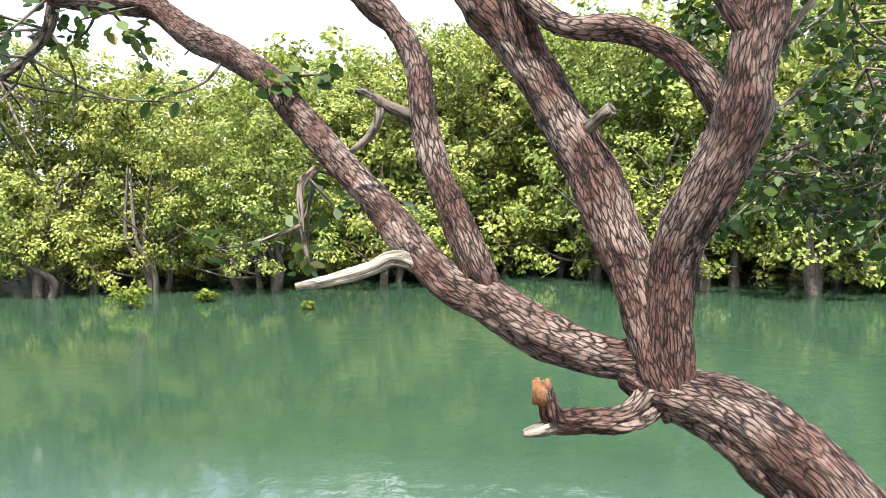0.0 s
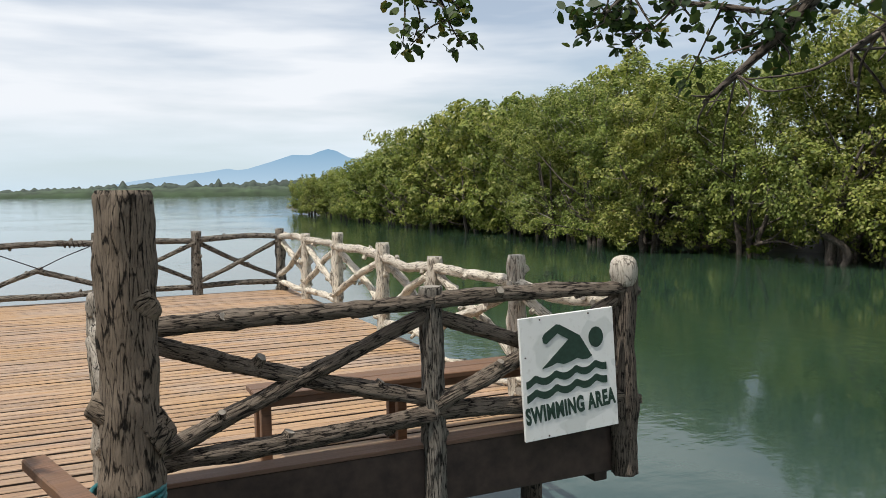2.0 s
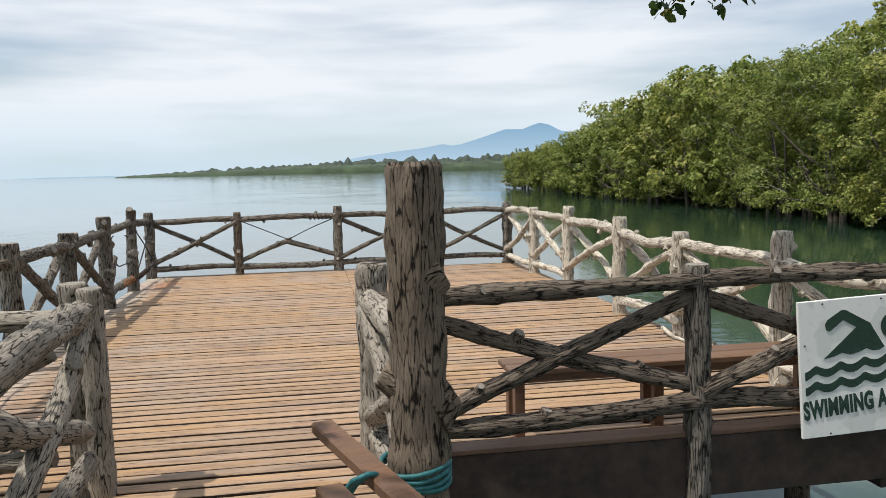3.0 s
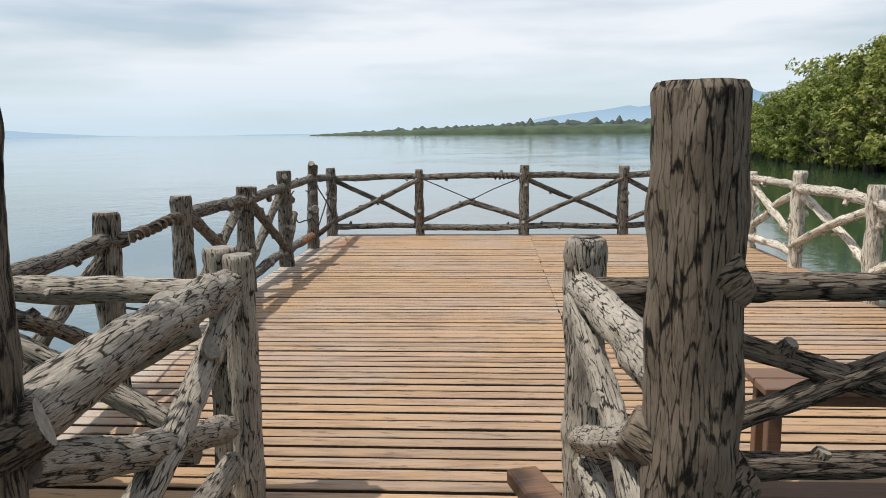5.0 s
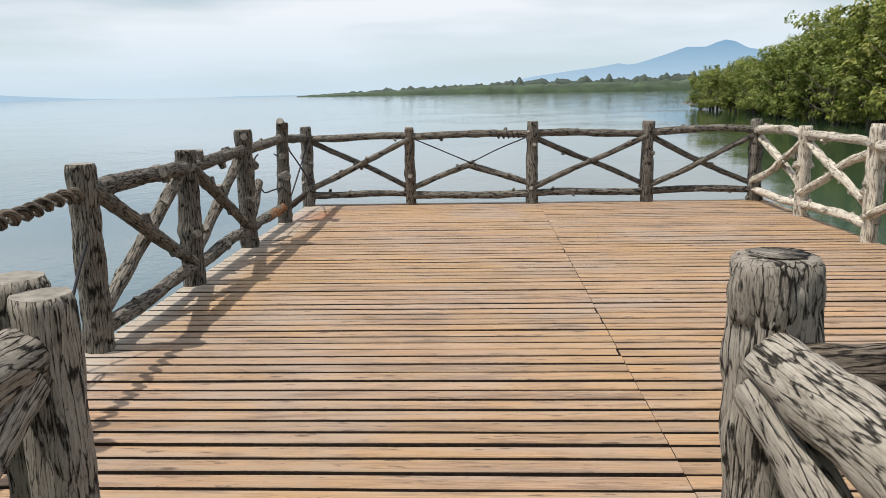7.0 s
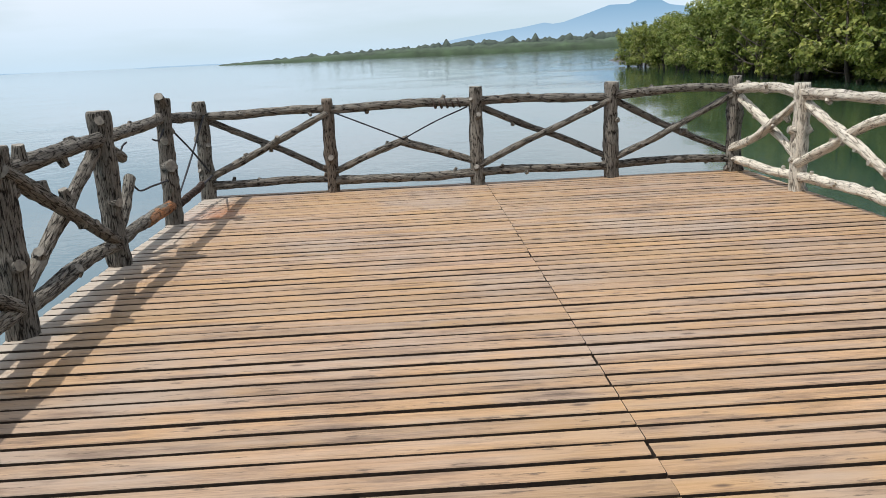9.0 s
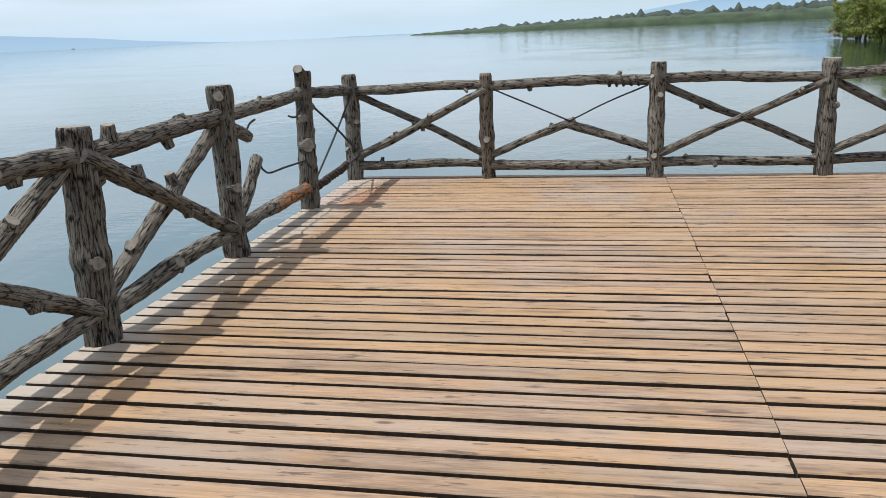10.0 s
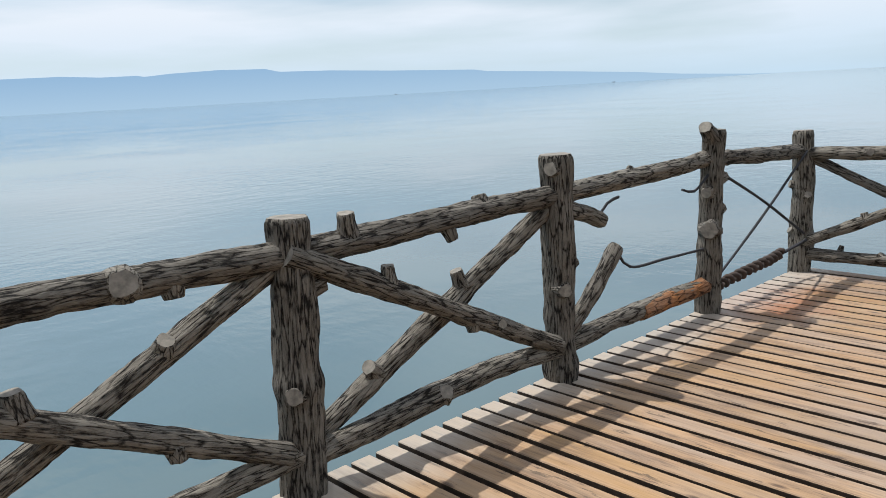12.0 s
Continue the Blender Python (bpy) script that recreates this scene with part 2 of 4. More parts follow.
BENCH_WOOD = plank_material("brown_bench_wood", (0.15, 0.088, 0.058))


def leaf_material(name, stops, rough=0.58, trans=0.46):
    m, n, l, b = mat(name, rough)
    b.inputs["Specular IOR Level"].default_value = 0.3
    g = n.new("ShaderNodeNewGeometry")
    c = tex_ramp(n, l, g.outputs["Random Per Island"], *stops)
    big = tex_noise(n, l, coords(n, l), 0.55, 3)
    c = blend(n, l, c, tex_ramp(n, l, big, (0.35, (0.72, 0.8, 0.7)), (0.68, (1.2, 1.12, 0.95))), 1.0, "MULTIPLY")
    oi = n.new("ShaderNodeObjectInfo")
    c = blend(n, l, c, tex_ramp(n, l, oi.outputs["Random"], (0, (0.85, 0.92, 0.8)), (1, (1.14, 1.08, 1.0))), 1.0, "MULTIPLY")
    l.new(c, b.inputs["Base Color"])
    t = n.new("ShaderNodeBsdfTranslucent")
    l.new(c, t.inputs["Color"])
    mx = n.new("ShaderNodeMixShader")
    mx.inputs[0].default_value = trans
    l.new(b.outputs[0], mx.inputs[1])
    l.new(t.outputs[0], mx.inputs[2])
    l.new(mx.outputs[0], n["Material Output"].inputs["Surface"])
    return m


LEAF = leaf_material("mangrove_leaves", ((0, (0.065, 0.09, 0.026)), (0.3, (0.165, 0.212, 0.05)), (0.75, (0.31, 0.345, 0.095)), (1, (0.43, 0.42, 0.21))), trans=0.4)
LEAF_NEAR = leaf_material("round_mangrove_leaves", ((0, (0.018, 0.04, 0.01)), (0.6, (0.036, 0.07, 0.016)), (0.92, (0.07, 0.108, 0.023)), (1, (0.14, 0.12, 0.022))), 0.45, 0.35)
TWIG = flat("grey_twig", (0.2, 0.18, 0.155), 0.9, 0.4, 6)
LEAF_BUSH = leaf_material("yellow_green_leaves", ((0, (0.1, 0.15, 0.02)), (1, (0.22, 0.26, 0.04))))


def water_material():
    m, n, l, b = mat("green_sea_water", 0.05)
    b.inputs["IOR"].default_value = 1.33
    v = coords(n, l)
    big = tex_noise(n, l, v, 0.05, 3)
    mul = n.new("ShaderNodeMix")
    mul.data_type, mul.blend_type = "RGBA", "MULTIPLY"
    mul.inputs[0].default_value = 1.0
    l.new(tex_ramp(n, l, big, (0.35, (0.85, 0.85, 0.85)), (0.65, (1.15, 1.15, 1.15))), mul.inputs[6])
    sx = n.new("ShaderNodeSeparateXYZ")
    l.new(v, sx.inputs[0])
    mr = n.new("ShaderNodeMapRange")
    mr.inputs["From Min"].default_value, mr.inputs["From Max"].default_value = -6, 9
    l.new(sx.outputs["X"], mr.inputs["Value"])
    # paler blue-green towards the open bay, dark green towards the mangroves
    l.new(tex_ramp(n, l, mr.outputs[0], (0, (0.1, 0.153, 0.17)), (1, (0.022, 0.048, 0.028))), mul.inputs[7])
    l.new(mul.outputs[2], b.inputs["Base Color"])
    a = tex_noise(n, l, coords(n, l, scale=(1, 0.6, 1)), 1.6, 4, 0.5)
    c = tex_noise(n, l, coords(n, l, scale=(0.5, 1, 1)), 6.5, 3, 0.5)
    calm = tex_noise(n, l, v, 0.09, 2)
    h = blend(n, l, a, c, 0.25)
    h = blend(n, l, h, tex_ramp(n, l, calm, (0.4, (0.12, 0.12, 0.12)), (0.7, (1, 1, 1))), 1.0, "MULTIPLY")
    bump(n, l, b, h, 0.3, 0.1)
    return m


WATER = water_material()
MUD = flat("wet_mud", (0.05, 0.04, 0.03), 0.6, 0.3, 3)


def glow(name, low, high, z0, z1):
    """Plain distant backdrop, self-lit; painted haze makes it paler towards the water."""
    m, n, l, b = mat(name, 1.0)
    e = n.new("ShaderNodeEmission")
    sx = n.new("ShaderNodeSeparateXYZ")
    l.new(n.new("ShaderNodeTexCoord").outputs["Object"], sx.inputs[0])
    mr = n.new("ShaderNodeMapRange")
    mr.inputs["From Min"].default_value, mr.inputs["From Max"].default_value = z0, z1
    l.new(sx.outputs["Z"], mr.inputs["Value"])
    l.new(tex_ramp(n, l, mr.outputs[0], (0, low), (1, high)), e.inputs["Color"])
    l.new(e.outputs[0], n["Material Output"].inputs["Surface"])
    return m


# Self-lit blues with the haze of distance put into the colour.
MOUNTAIN = glow("painted_haze_mountain", (0.5, 0.66, 0.8), (0.24, 0.42, 0.6), 0, 170)
PLATEAU = glow("painted_haze_hills", (0.44, 0.6, 0.745), (0.34, 0.51, 0.695), 0, 110)
COAST = flat("distant_coast_scrub", (0.04, 0.064, 0.03), 0.9, 0.55, 0.03, rel=0)
COAST_TREES = flat("distant_coast_trees", (0.03, 0.045, 0.03), 0.9, 0.6, 0.06, rel=0)

# ---- builders ----
PLACE = {}


def thing(name, at, label, category, group="", kind=""):
    e = new(name)
    e.location = at
    PLACE[e.name] = Matrix.Translation(at)
    return tagged(e, label, category, group, kind)


def hang(ob, parent, m):
    """Parents ob so that it stands at m in the world."""
    PLACE[ob.name] = m
    if parent:
        ob.parent = parent
        ob.matrix_basis = PLACE[parent.name].inverted() @ m
    else:
        ob.matrix_basis = m
    return ob


def mesh_of(name, bm, material, smooth=True):
    me = bpy.data.meshes.new(name)
    bm.to_mesh(me)
    bm.free()
    for mm in material if isinstance(material, (list, tuple)) else (material,):
        me.materials.append(mm)
    if smooth:
        me.polygons.foreach_set("use_smooth", [True] * len(me.polygons))
    return me


def part(name, bm, material, parent, label="", m=None, smooth=True):
    ob = new(name, mesh_of(name, bm, material, smooth) if isinstance(bm, bmesh.types.BMesh) else bm)
    hang(ob, parent, m if m is not None else PLACE[parent.name])
    return tagged(ob, label) if label else ob


def box(bm, x0, y0, z0, x1, y1, z1, bevel=0.0):
    geo = bmesh.ops.create_cube(bm, size=1, matrix=Matrix.LocRotScale(((x0 + x1) / 2, (y0 + y1) / 2, (z0 + z1) / 2), None, (x1 - x0, y1 - y0, z1 - z0)))
    if bevel:
        es = list({e for v in geo["verts"] for e in v.link_edges})
        bmesh.ops.bevel(bm, geom=es, offset=bevel, segments=1, affect="EDGES")
    return bm


def spline(nodes, step):
    """Points of a smooth curve through (x, y, z, radius) nodes."""
    pts = [np.array(p, float) for p in nodes]
    pts = [2 * pts[0] - pts[1]] + pts + [2 * pts[-1] - pts[-2]]
    out = []
    for i in range(1, len(pts) - 2):
        a, b, c, d = pts[i - 1:i + 3]
        k = max(2, int(np.linalg.norm((c - b)[:3]) / step))
        for j in range(k):
            t = j / k
            out.append(0.5 * (2 * b + (c - a) * t + (2 * a - 5 * b + 4 * c - d) * t * t + (3 * b - a - 3 * c + d) * t ** 3))
    out.append(pts[-2])
    return out


def tube(nodes, sides=14, step=0.04, rough=0.07, seed=0.0, cap=None, knobs=0.0, fissure=0.0, grain=40.0, stretch=0.17):
    """A limb: tapered, lumpy, bark coordinates along it. cap: material slot of the end faces."""
    pts = spline(nodes, step)
    verts, co, faces, slots = [], [], [], []
    up, along, last = None, 0.0, None
    n = len(pts)
    for i, p in enumerate(pts):
        d = Vector((pts[min(i + 1, n - 1)] - pts[max(i - 1, 0)])[:3]).normalized()
        if up is None:
            up = d.orthogonal().normalized()
        up = (up - d * up.dot(d)).normalized()
        side = d.cross(up)
        c = Vector(p[:3])
        if last is not None:
            along += (c - last).length
        last = c
        r0 = max(p[3], 0.002) * (0.9 if cap and i == n - 1 else 1)
        swell = 1 + 0.10 * noise.noise((along * 3.1 + seed, seed, 0)) + knobs * max(0, noise.noise((along * 7 + seed, 3.3, seed)) - 0.25) * 2
        for k in range(sides):
            a = 2 * math.pi * k / sides
            u = (math.cos(a), math.sin(a))
            q = Vector((u[0] * 1.5 + seed, u[1] * 1.5, along * 4))
            q2 = Vector((u[0] * 4.5 + seed, u[1] * 4.5, along * 9))
            r = r0 * (swell + rough * noise.noise(q) * 1.6 + rough * noise.noise(q2))
            if fissure:
                w = 0.9 * noise.noise((u[0] * 2 + seed, u[1] * 2, along * 9))
                q3 = Vector((u[0] * r0 * grain + seed + w, u[1] * r0 * grain + w, along * grain * stretch))
                crack = max(0.0, 1 - abs(noise.noise(q3)) / 0.22)
                r -= min(fissure, r0 * 0.12) * crack
            verts.append(c + (up * u[0] + side * u[1]) * r)
            co.append((u[0] * r0 + seed, u[1] * r0, along))
    for i in range(n - 1):
        for k in range(sides):
            j = (k + 1) % sides
            faces.append((i * sides + k, i * sides + j, (i + 1) * sides + j, (i + 1) * sides + k))
            slots.append(0)
    for ring, flip in ((0, True), (n - 1, False)):
        f = list(range(ring * sides, ring * sides + sides))
        faces.append(f[::-1] if flip else f)
        slots.append(1 if cap else 0)
    me = bpy.data.meshes.new("limb")
    me.from_pydata(verts, [], faces)
    at = me.attributes.new("bark_co", "FLOAT_VECTOR", "POINT")
    at.data.foreach_set("vector", [x for c in co for x in c])
    me.polygons.foreach_set("use_smooth", [s == 0 for s in slots] if cap else [len(f) == 4 for f in faces])
    me.polygons.foreach_set("material_index", slots)
    return me


RNG = random.Random(7)


def limb(name, nodes, material, parent, label="", sides=14, step=0.04, rough=0.07, cap=None, knobs=0.0, m=None, fissure=0.0, grain=40.0, stretch=0.17):
    me = tube(nodes, sides, step, rough, RNG.uniform(0, 50), cap, knobs, fissure, grain, stretch)
    me.name = name
    me.materials.append(material)
    if cap:
        me.materials.append(cap)
    ob = new(name, me)
    hang(ob, parent, m if m is not None else Matrix())
    return tagged(ob, label) if label else ob


FINE = set()


def log(name, a, b, r, material, parent, stubs=(), bend=0.02, r2=None, cap=CUT, label="", rough=0.11, fissure=0.003, grain=38.0):
    """A log from a to b with cut branch stubs: (share of the length, angle in degrees or direction in the world, length, radius)."""
    a, b = Vector(a), Vector(b)
    d = b - a
    m = Matrix.Translation(a) @ d.to_track_quat("Z", "Y").to_matrix().to_4x4()
    turn = m.to_3x3().inverted()
    n, r2 = d.length, r if r2 is None else r2
    close = parent.name in FINE
    bx, by = RNG.uniform(-bend, bend), RNG.uniform(-bend, bend)
    cx, cy = RNG.uniform(-bend, bend) * 0.6, RNG.uniform(-bend, bend) * 0.6
    nodes = [(0, 0, 0, r), (bx, by, n * 0.33, r * 0.7 + r2 * 0.3), (bx + cx, by + cy, n * 0.66, r * 0.3 + r2 * 0.7), (0, 0, n, r2)]
    ob = limb(name, nodes, material, parent, label, 34 if close else 20, 0.018 if close else 0.035, rough, cap, 0.16, m, fissure, grain)
    for share, angle, length, rs in stubs:
        rr = r * (1 - share) + r2 * share
        if isinstance(angle, tuple):
            w = (turn @ Vector(angle)).normalized()
        else:
            t = radians(angle)
            w = Vector((math.cos(t), math.sin(t), RNG.uniform(0.1, 0.7))).normalized()
        s = Vector((bx * 0.8, by * 0.8, n * share)) if 0.1 < share < 0.9 else Vector((0, 0, n * share))
        k = [(*(s + w * rr * 0.3), rs * 1.4), (*(s + w * rr * 0.85), rs * 1.2), (*(s + w * (rr + length * 0.5)), rs * 1.02), (*(s + w * (rr + length)), rs)]
        limb("stub", k, material, ob, "sawn-off branch stub", 16 if close else 10, 0.014 if close else 0.025, 0.14, cap, 0, m, 0.002)
    return ob


# ---- water and land ----
bm = bmesh.new()
for vx, vy in ((-4500, -4500), (4500, -4500), (4500, 4500), (-4500, 4500)):
    bm.verts.new((vx, vy, 0))
bm.faces.new(bm.verts)
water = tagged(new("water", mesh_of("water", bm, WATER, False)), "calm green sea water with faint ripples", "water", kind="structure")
water.location.z = -1.3


def ridge(name, azimuths, dist, depth, material, label, rough=0.0, seed=0, steps=300, tilt=0.35):
    """A strip of distant land: heights over an arc of azimuths, degrees from +y towards +x."""
    a0, a1 = azimuths[0][0], azimuths[-1][0]
    bm, rows = bmesh.new(), []
    for i in range(steps + 1):
        a = a0 + (a1 - a0) * i / steps
        h = float(np.interp(a, [p[0] for p in azimuths], [p[1] for p in azimuths]))
        h *= 1 + rough * (noise.noise((a * 1.3 + seed, 1, 0)) + 0.6 * noise.noise((a * 3.4 + seed, 5, 0)))
        s, c = math.sin(radians(a)), math.cos(radians(a))
        rows.append([bm.verts.new((s * (dist + q * depth), c * (dist + q * depth), hh)) for q, hh in ((0, -0.5), (0.05, h * tilt), (0.5, h * 0.75), (1, max(h, 0)), (1.6, -0.5))])
    for p, q in zip(rows, rows[1:]):
        for k in range(4):
            bm.faces.new((p[k], q[k], q[k + 1], p[k + 1]))
    ob = tagged(new(name, mesh_of(name, bm, material)), label, "distant land", kind="structure")
    ob.location.z = -1.3
    return ob


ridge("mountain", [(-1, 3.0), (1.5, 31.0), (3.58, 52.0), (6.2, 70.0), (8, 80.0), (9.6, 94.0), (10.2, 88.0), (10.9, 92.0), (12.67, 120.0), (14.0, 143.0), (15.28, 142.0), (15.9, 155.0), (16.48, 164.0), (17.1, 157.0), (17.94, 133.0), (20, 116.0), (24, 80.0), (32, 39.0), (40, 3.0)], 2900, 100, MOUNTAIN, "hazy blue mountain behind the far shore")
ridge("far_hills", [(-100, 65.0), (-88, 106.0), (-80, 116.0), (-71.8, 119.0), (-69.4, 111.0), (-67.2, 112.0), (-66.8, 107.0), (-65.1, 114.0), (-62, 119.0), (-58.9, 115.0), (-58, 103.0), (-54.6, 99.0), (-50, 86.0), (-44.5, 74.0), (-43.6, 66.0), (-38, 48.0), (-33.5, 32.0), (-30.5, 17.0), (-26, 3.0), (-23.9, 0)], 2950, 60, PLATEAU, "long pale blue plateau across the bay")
ridge("far_coast_field", [(-12.9, 0.3), (-11.5, 2.5), (-8, 5), (-4, 8), (0, 11), (6, 12), (20, 14), (32, 15)], 1100, 50, COAST, "low green shore across the water", 0.25, 2, 500)
ridge("far_coast_woods", [(-12.8, 1.5), (-8, 7), (-4, 11), (0, 14), (4, 19), (8, 18), (13, 21), (20, 24), (32, 26)], 1160, 60, COAST_TREES, "dark line of trees on the far shore", 0.5, 9, 900)
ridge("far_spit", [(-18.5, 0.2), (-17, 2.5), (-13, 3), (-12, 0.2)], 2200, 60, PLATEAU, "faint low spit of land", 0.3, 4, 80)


# ---- mangrove bank ----
def leaf_cloud(clumps, per, spread, size, rng, six=False):
    """Leaves round clump centres, each its own small blade; vertices and faces."""
    cs = np.repeat(np.asarray(clumps), per, axis=0)
    n = len(cs)
    off = rng.normal(0, 1, (n, 3))
    off /= np.linalg.norm(off, axis=1)[:, None]
    p = cs[:, :3] + off * (rng.uniform(0.25, 1, (n, 1)) ** 0.6) * spread * np.array([1, 1, 0.75])
    out = cs[:, 3:] if cs.shape[1] > 3 else np.zeros((n, 3))
    nrm = off * 0.45 + out * 0.75 + rng.normal(0, 0.38, (n, 3)) + np.array([0, 0, 0.55])
    nrm /= np.linalg.norm(nrm, axis=1)[:, None]
    t = np.cross(nrm, rng.normal(0, 1, (n, 3)))
    t /= np.linalg.norm(t, axis=1)[:, None]
    b = np.cross(nrm, t)
    s = size * rng.uniform(0.65, 1.3, (n, 1))
    if six:
        ring = [(-1.0, 0, 0), (-0.55, 0.52, 0.08), (0.25, 0.62, 0.1), (0.95, 0.12, -0.1), (0.95, -0.12, -0.1), (0.25, -0.62, 0.1), (-0.55, -0.52, 0.08)]
    else:
        ring = [(-1, 0, 0), (0.1, 0.6, 0.08), (1, 0, -0.12), (0.1, -0.6, 0.08)]
    v = np.stack([p + t * s * a + b * s * c + nrm * s * d for a, c, d in ring], axis=1)
    return v.reshape(-1, 3), len(ring)


def leaf_mesh(name, v, k, material):
    n = len(v) // k
    me = bpy.data.meshes.new(name)
    me.vertices.add(n * k)
    me.vertices.foreach_set("co", v.astype(np.float32).ravel())
    me.loops.add(n * k)
    me.loops.foreach_set("vertex_index", np.arange(n * k, dtype=np.int32))
    me.polygons.add(n)
    me.polygons.foreach_set("loop_start", np.arange(n, dtype=np.int32) * k)
    me.update(calc_edges=True)
    me.materials.append(material)
    return me


def mangrove(seed, height, width, clump_count, per, leaf, spread, skirt=0.3):
    """One mangrove: leaning stems from the water, limbs, and a ragged crown that hangs low."""
    rng = np.random.default_rng(seed)
    tree = thing("mangrove_tree", (0, 0, 0), "leafy green mangrove tree standing in shallow water", "tree", "mangrove bank")
    stems = int(rng.integers(3, 6))
    for i in range(stems):
        a = rng.uniform(0, 6.28)
        x, y = math.cos(a) * 0.5, math.sin(a) * 0.5
        k = [(x, y, -0.5, 0.16), (x * 1.4 + rng.normal(0, 0.15), y * 1.4 + rng.normal(0, 0.15), 0.7, 0.13), (x * 1.7 + rng.normal(0, 0.35), y * 1.7 + rng.normal(0, 0.35), 2.2, 0.09), (x * 1.9 + rng.normal(0, 0.5), y * 1.9 + rng.normal(0, 0.5), height * 0.55, 0.04)]
        limb("trunk", k, FAR_BARK, tree, "", 8, 0.25, 0.15)
    for i in range(9):
        a = rng.uniform(0, 6.28)
        r = width * rng.uniform(0.25, 0.5)
        z = rng.uniform(0.7, height * 0.6)
        k = [(0.4 * math.cos(a), 0.4 * math.sin(a), z * 0.5, 0.06), (r * 0.5 * math.cos(a + 0.3), r * 0.5 * math.sin(a + 0.3), z * 0.7, 0.045), (r * math.cos(a), r * math.sin(a), z + rng.uniform(-0.5, 0.6), 0.02)]
        limb("branch", k, FAR_BARK, tree, "", 6, 0.3, 0.1)
    if skirt > 0.5:
        for i in range(4):
            a, r = rng.uniform(0, 6.28), rng.uniform(1.0, 2.2)
            x, y = math.cos(a) * r, math.sin(a) * r
            k = [(x, y, -0.5, 0.19), (x + rng.normal(0, 0.2), y + rng.normal(0, 0.2), 0.6, 0.15), (x + rng.normal(0, 0.5), y + rng.normal(0, 0.5), 1.5, 0.075), (x + rng.normal(0, 0.8), y + rng.normal(0, 0.8), 2.7, 0.04)]
            limb("trunk", k, FAR_BARK, tree, "", 7, 0.2, 0.2, knobs=0.3)
    lobes = []
    for i in range(22):
        a, z = rng.uniform(0, 6.28), (i + 0.5) / 22 * 0.86 + 0.07
        rr = width * 0.5 * math.sqrt(max(0.05, 1 - (abs(z - 0.38) / 0.66) ** 2)) * rng.uniform(0.45, 0.8)
        lobes.append((math.cos(a) * rr, math.sin(a) * rr, z * height, rng.uniform(0.9, 1.6) * width / 6.5))
    clumps = []
    while len(clumps) < clump_count:
        lx, ly, lz, lr = lobes[int(rng.integers(len(lobes)))]
        d = rng.normal(0, 1, 3)
        d /= np.linalg.norm(d)
        q = np.array([lx, ly, lz]) + d * lr * rng.uniform(0.72, 1.05)
        if q[2] > skirt * (1 + rng.random()) and q[2] < height:
            clumps.append((*q, *d))
    v, k = leaf_cloud(clumps, per, spread, leaf, rng)
    v[:, 2] = np.maximum(v[:, 2], 0.12)
    # bare grey twigs between the leaves
    tv, tf = [], []
    for q in clumps[::4]:
        e = np.array(q[:3])
        a0 = e * np.array([0.72, 0.72, 0.9]) + rng.normal(0, 0.2, 3)
        b0 = e + np.array(q[3:]) * 0.25 + rng.normal(0, 0.15, 3)
        mid = (a0 + b0) / 2 + rng.normal(0, 0.12, 3)
        base = len(tv)
        for c0, w0 in ((a0, 0.022), (mid, 0.016), (b0, 0.008)):
            tv += [c0 + np.array((w0, 0, 0)), c0 + np.array((-w0 * 0.5, w0 * 0.87, 0)), c0 + np.array((-w0 * 0.5, -w0 * 0.87, w0))]
        for g in (0, 3):
            for h in range(3):
                tf.append((base + g + h, base + g + (h + 1) % 3, base + g + 3 + (h + 1) % 3, base + g + 3 + h))
    tm = bpy.data.meshes.new("brushwood")
    tm.from_pydata([tuple(c) for c in tv], [], tf)
    tm.materials.append(TWIG)
    hang(tagged(new("brushwood", tm), kind="stuff"), tree, Matrix())
    crown = new("crown", leaf_mesh("crown", v, k, LEAF))
    hang(crown, tree, Matrix())
    return tree


near_kinds = [mangrove(11 + i, 8.6 + i * 0.4, 7.2, 540, 42, 0.08, 0.4) for i in range(3)]
stilted_kinds = [mangrove(51 + i, 8.8 + i * 0.4, 7.2, 540, 42, 0.08, 0.4, 0.7) for i in range(3)]
mid_kinds = [mangrove(71 + i, 8.8 + i * 0.4, 7.4, 380, 32, 0.11, 0.45) for i in range(2)]
far_kinds = [mangrove(31 + i, 8.8 + i * 0.4, 7.8, 290, 27, 0.16, 0.5) for i in range(3)]
TREE_RNG = random.Random(5)
BANK = [(23, -34), (23.5, -12), (25.5, -6), (27, -3), (36, 0), (36, 2.5), (27, 4.5), (25.5, 9.5), (24.5, 15), (23.2, 20), (21.4, 27), (21, 32), (23.6, 41), (22, 48), (22, 57), (23.5, 70), (24.2, 81), (25, 95), (25.8, 112)]


def along_bank(s):
    for (ax, ay), (bx, by) in zip(BANK, BANK[1:]):
        n = math.hypot(bx - ax, by - ay)
        if s <= n:
            return ax + (bx - ax) * s / n, ay + (by - ay) * s / n
        s -= n
    return None


used = set()


def plant(kinds, x, y, scale):
    fresh = [q for q in kinds if q.name not in used]
    src = fresh[0] if fresh else kinds[TREE_RNG.randrange(len(kinds))]
    m = pose(x, y, -1.3, 0, 0, TREE_RNG.uniform(0, 360))
    if src.name in used:
        ob = copy_thing(src, m)
    else:
        used.add(src.name)
        ob = src
        ob.matrix_basis = m
    ob.scale = (scale, scale, scale * TREE_RNG.uniform(0.92, 1.08))


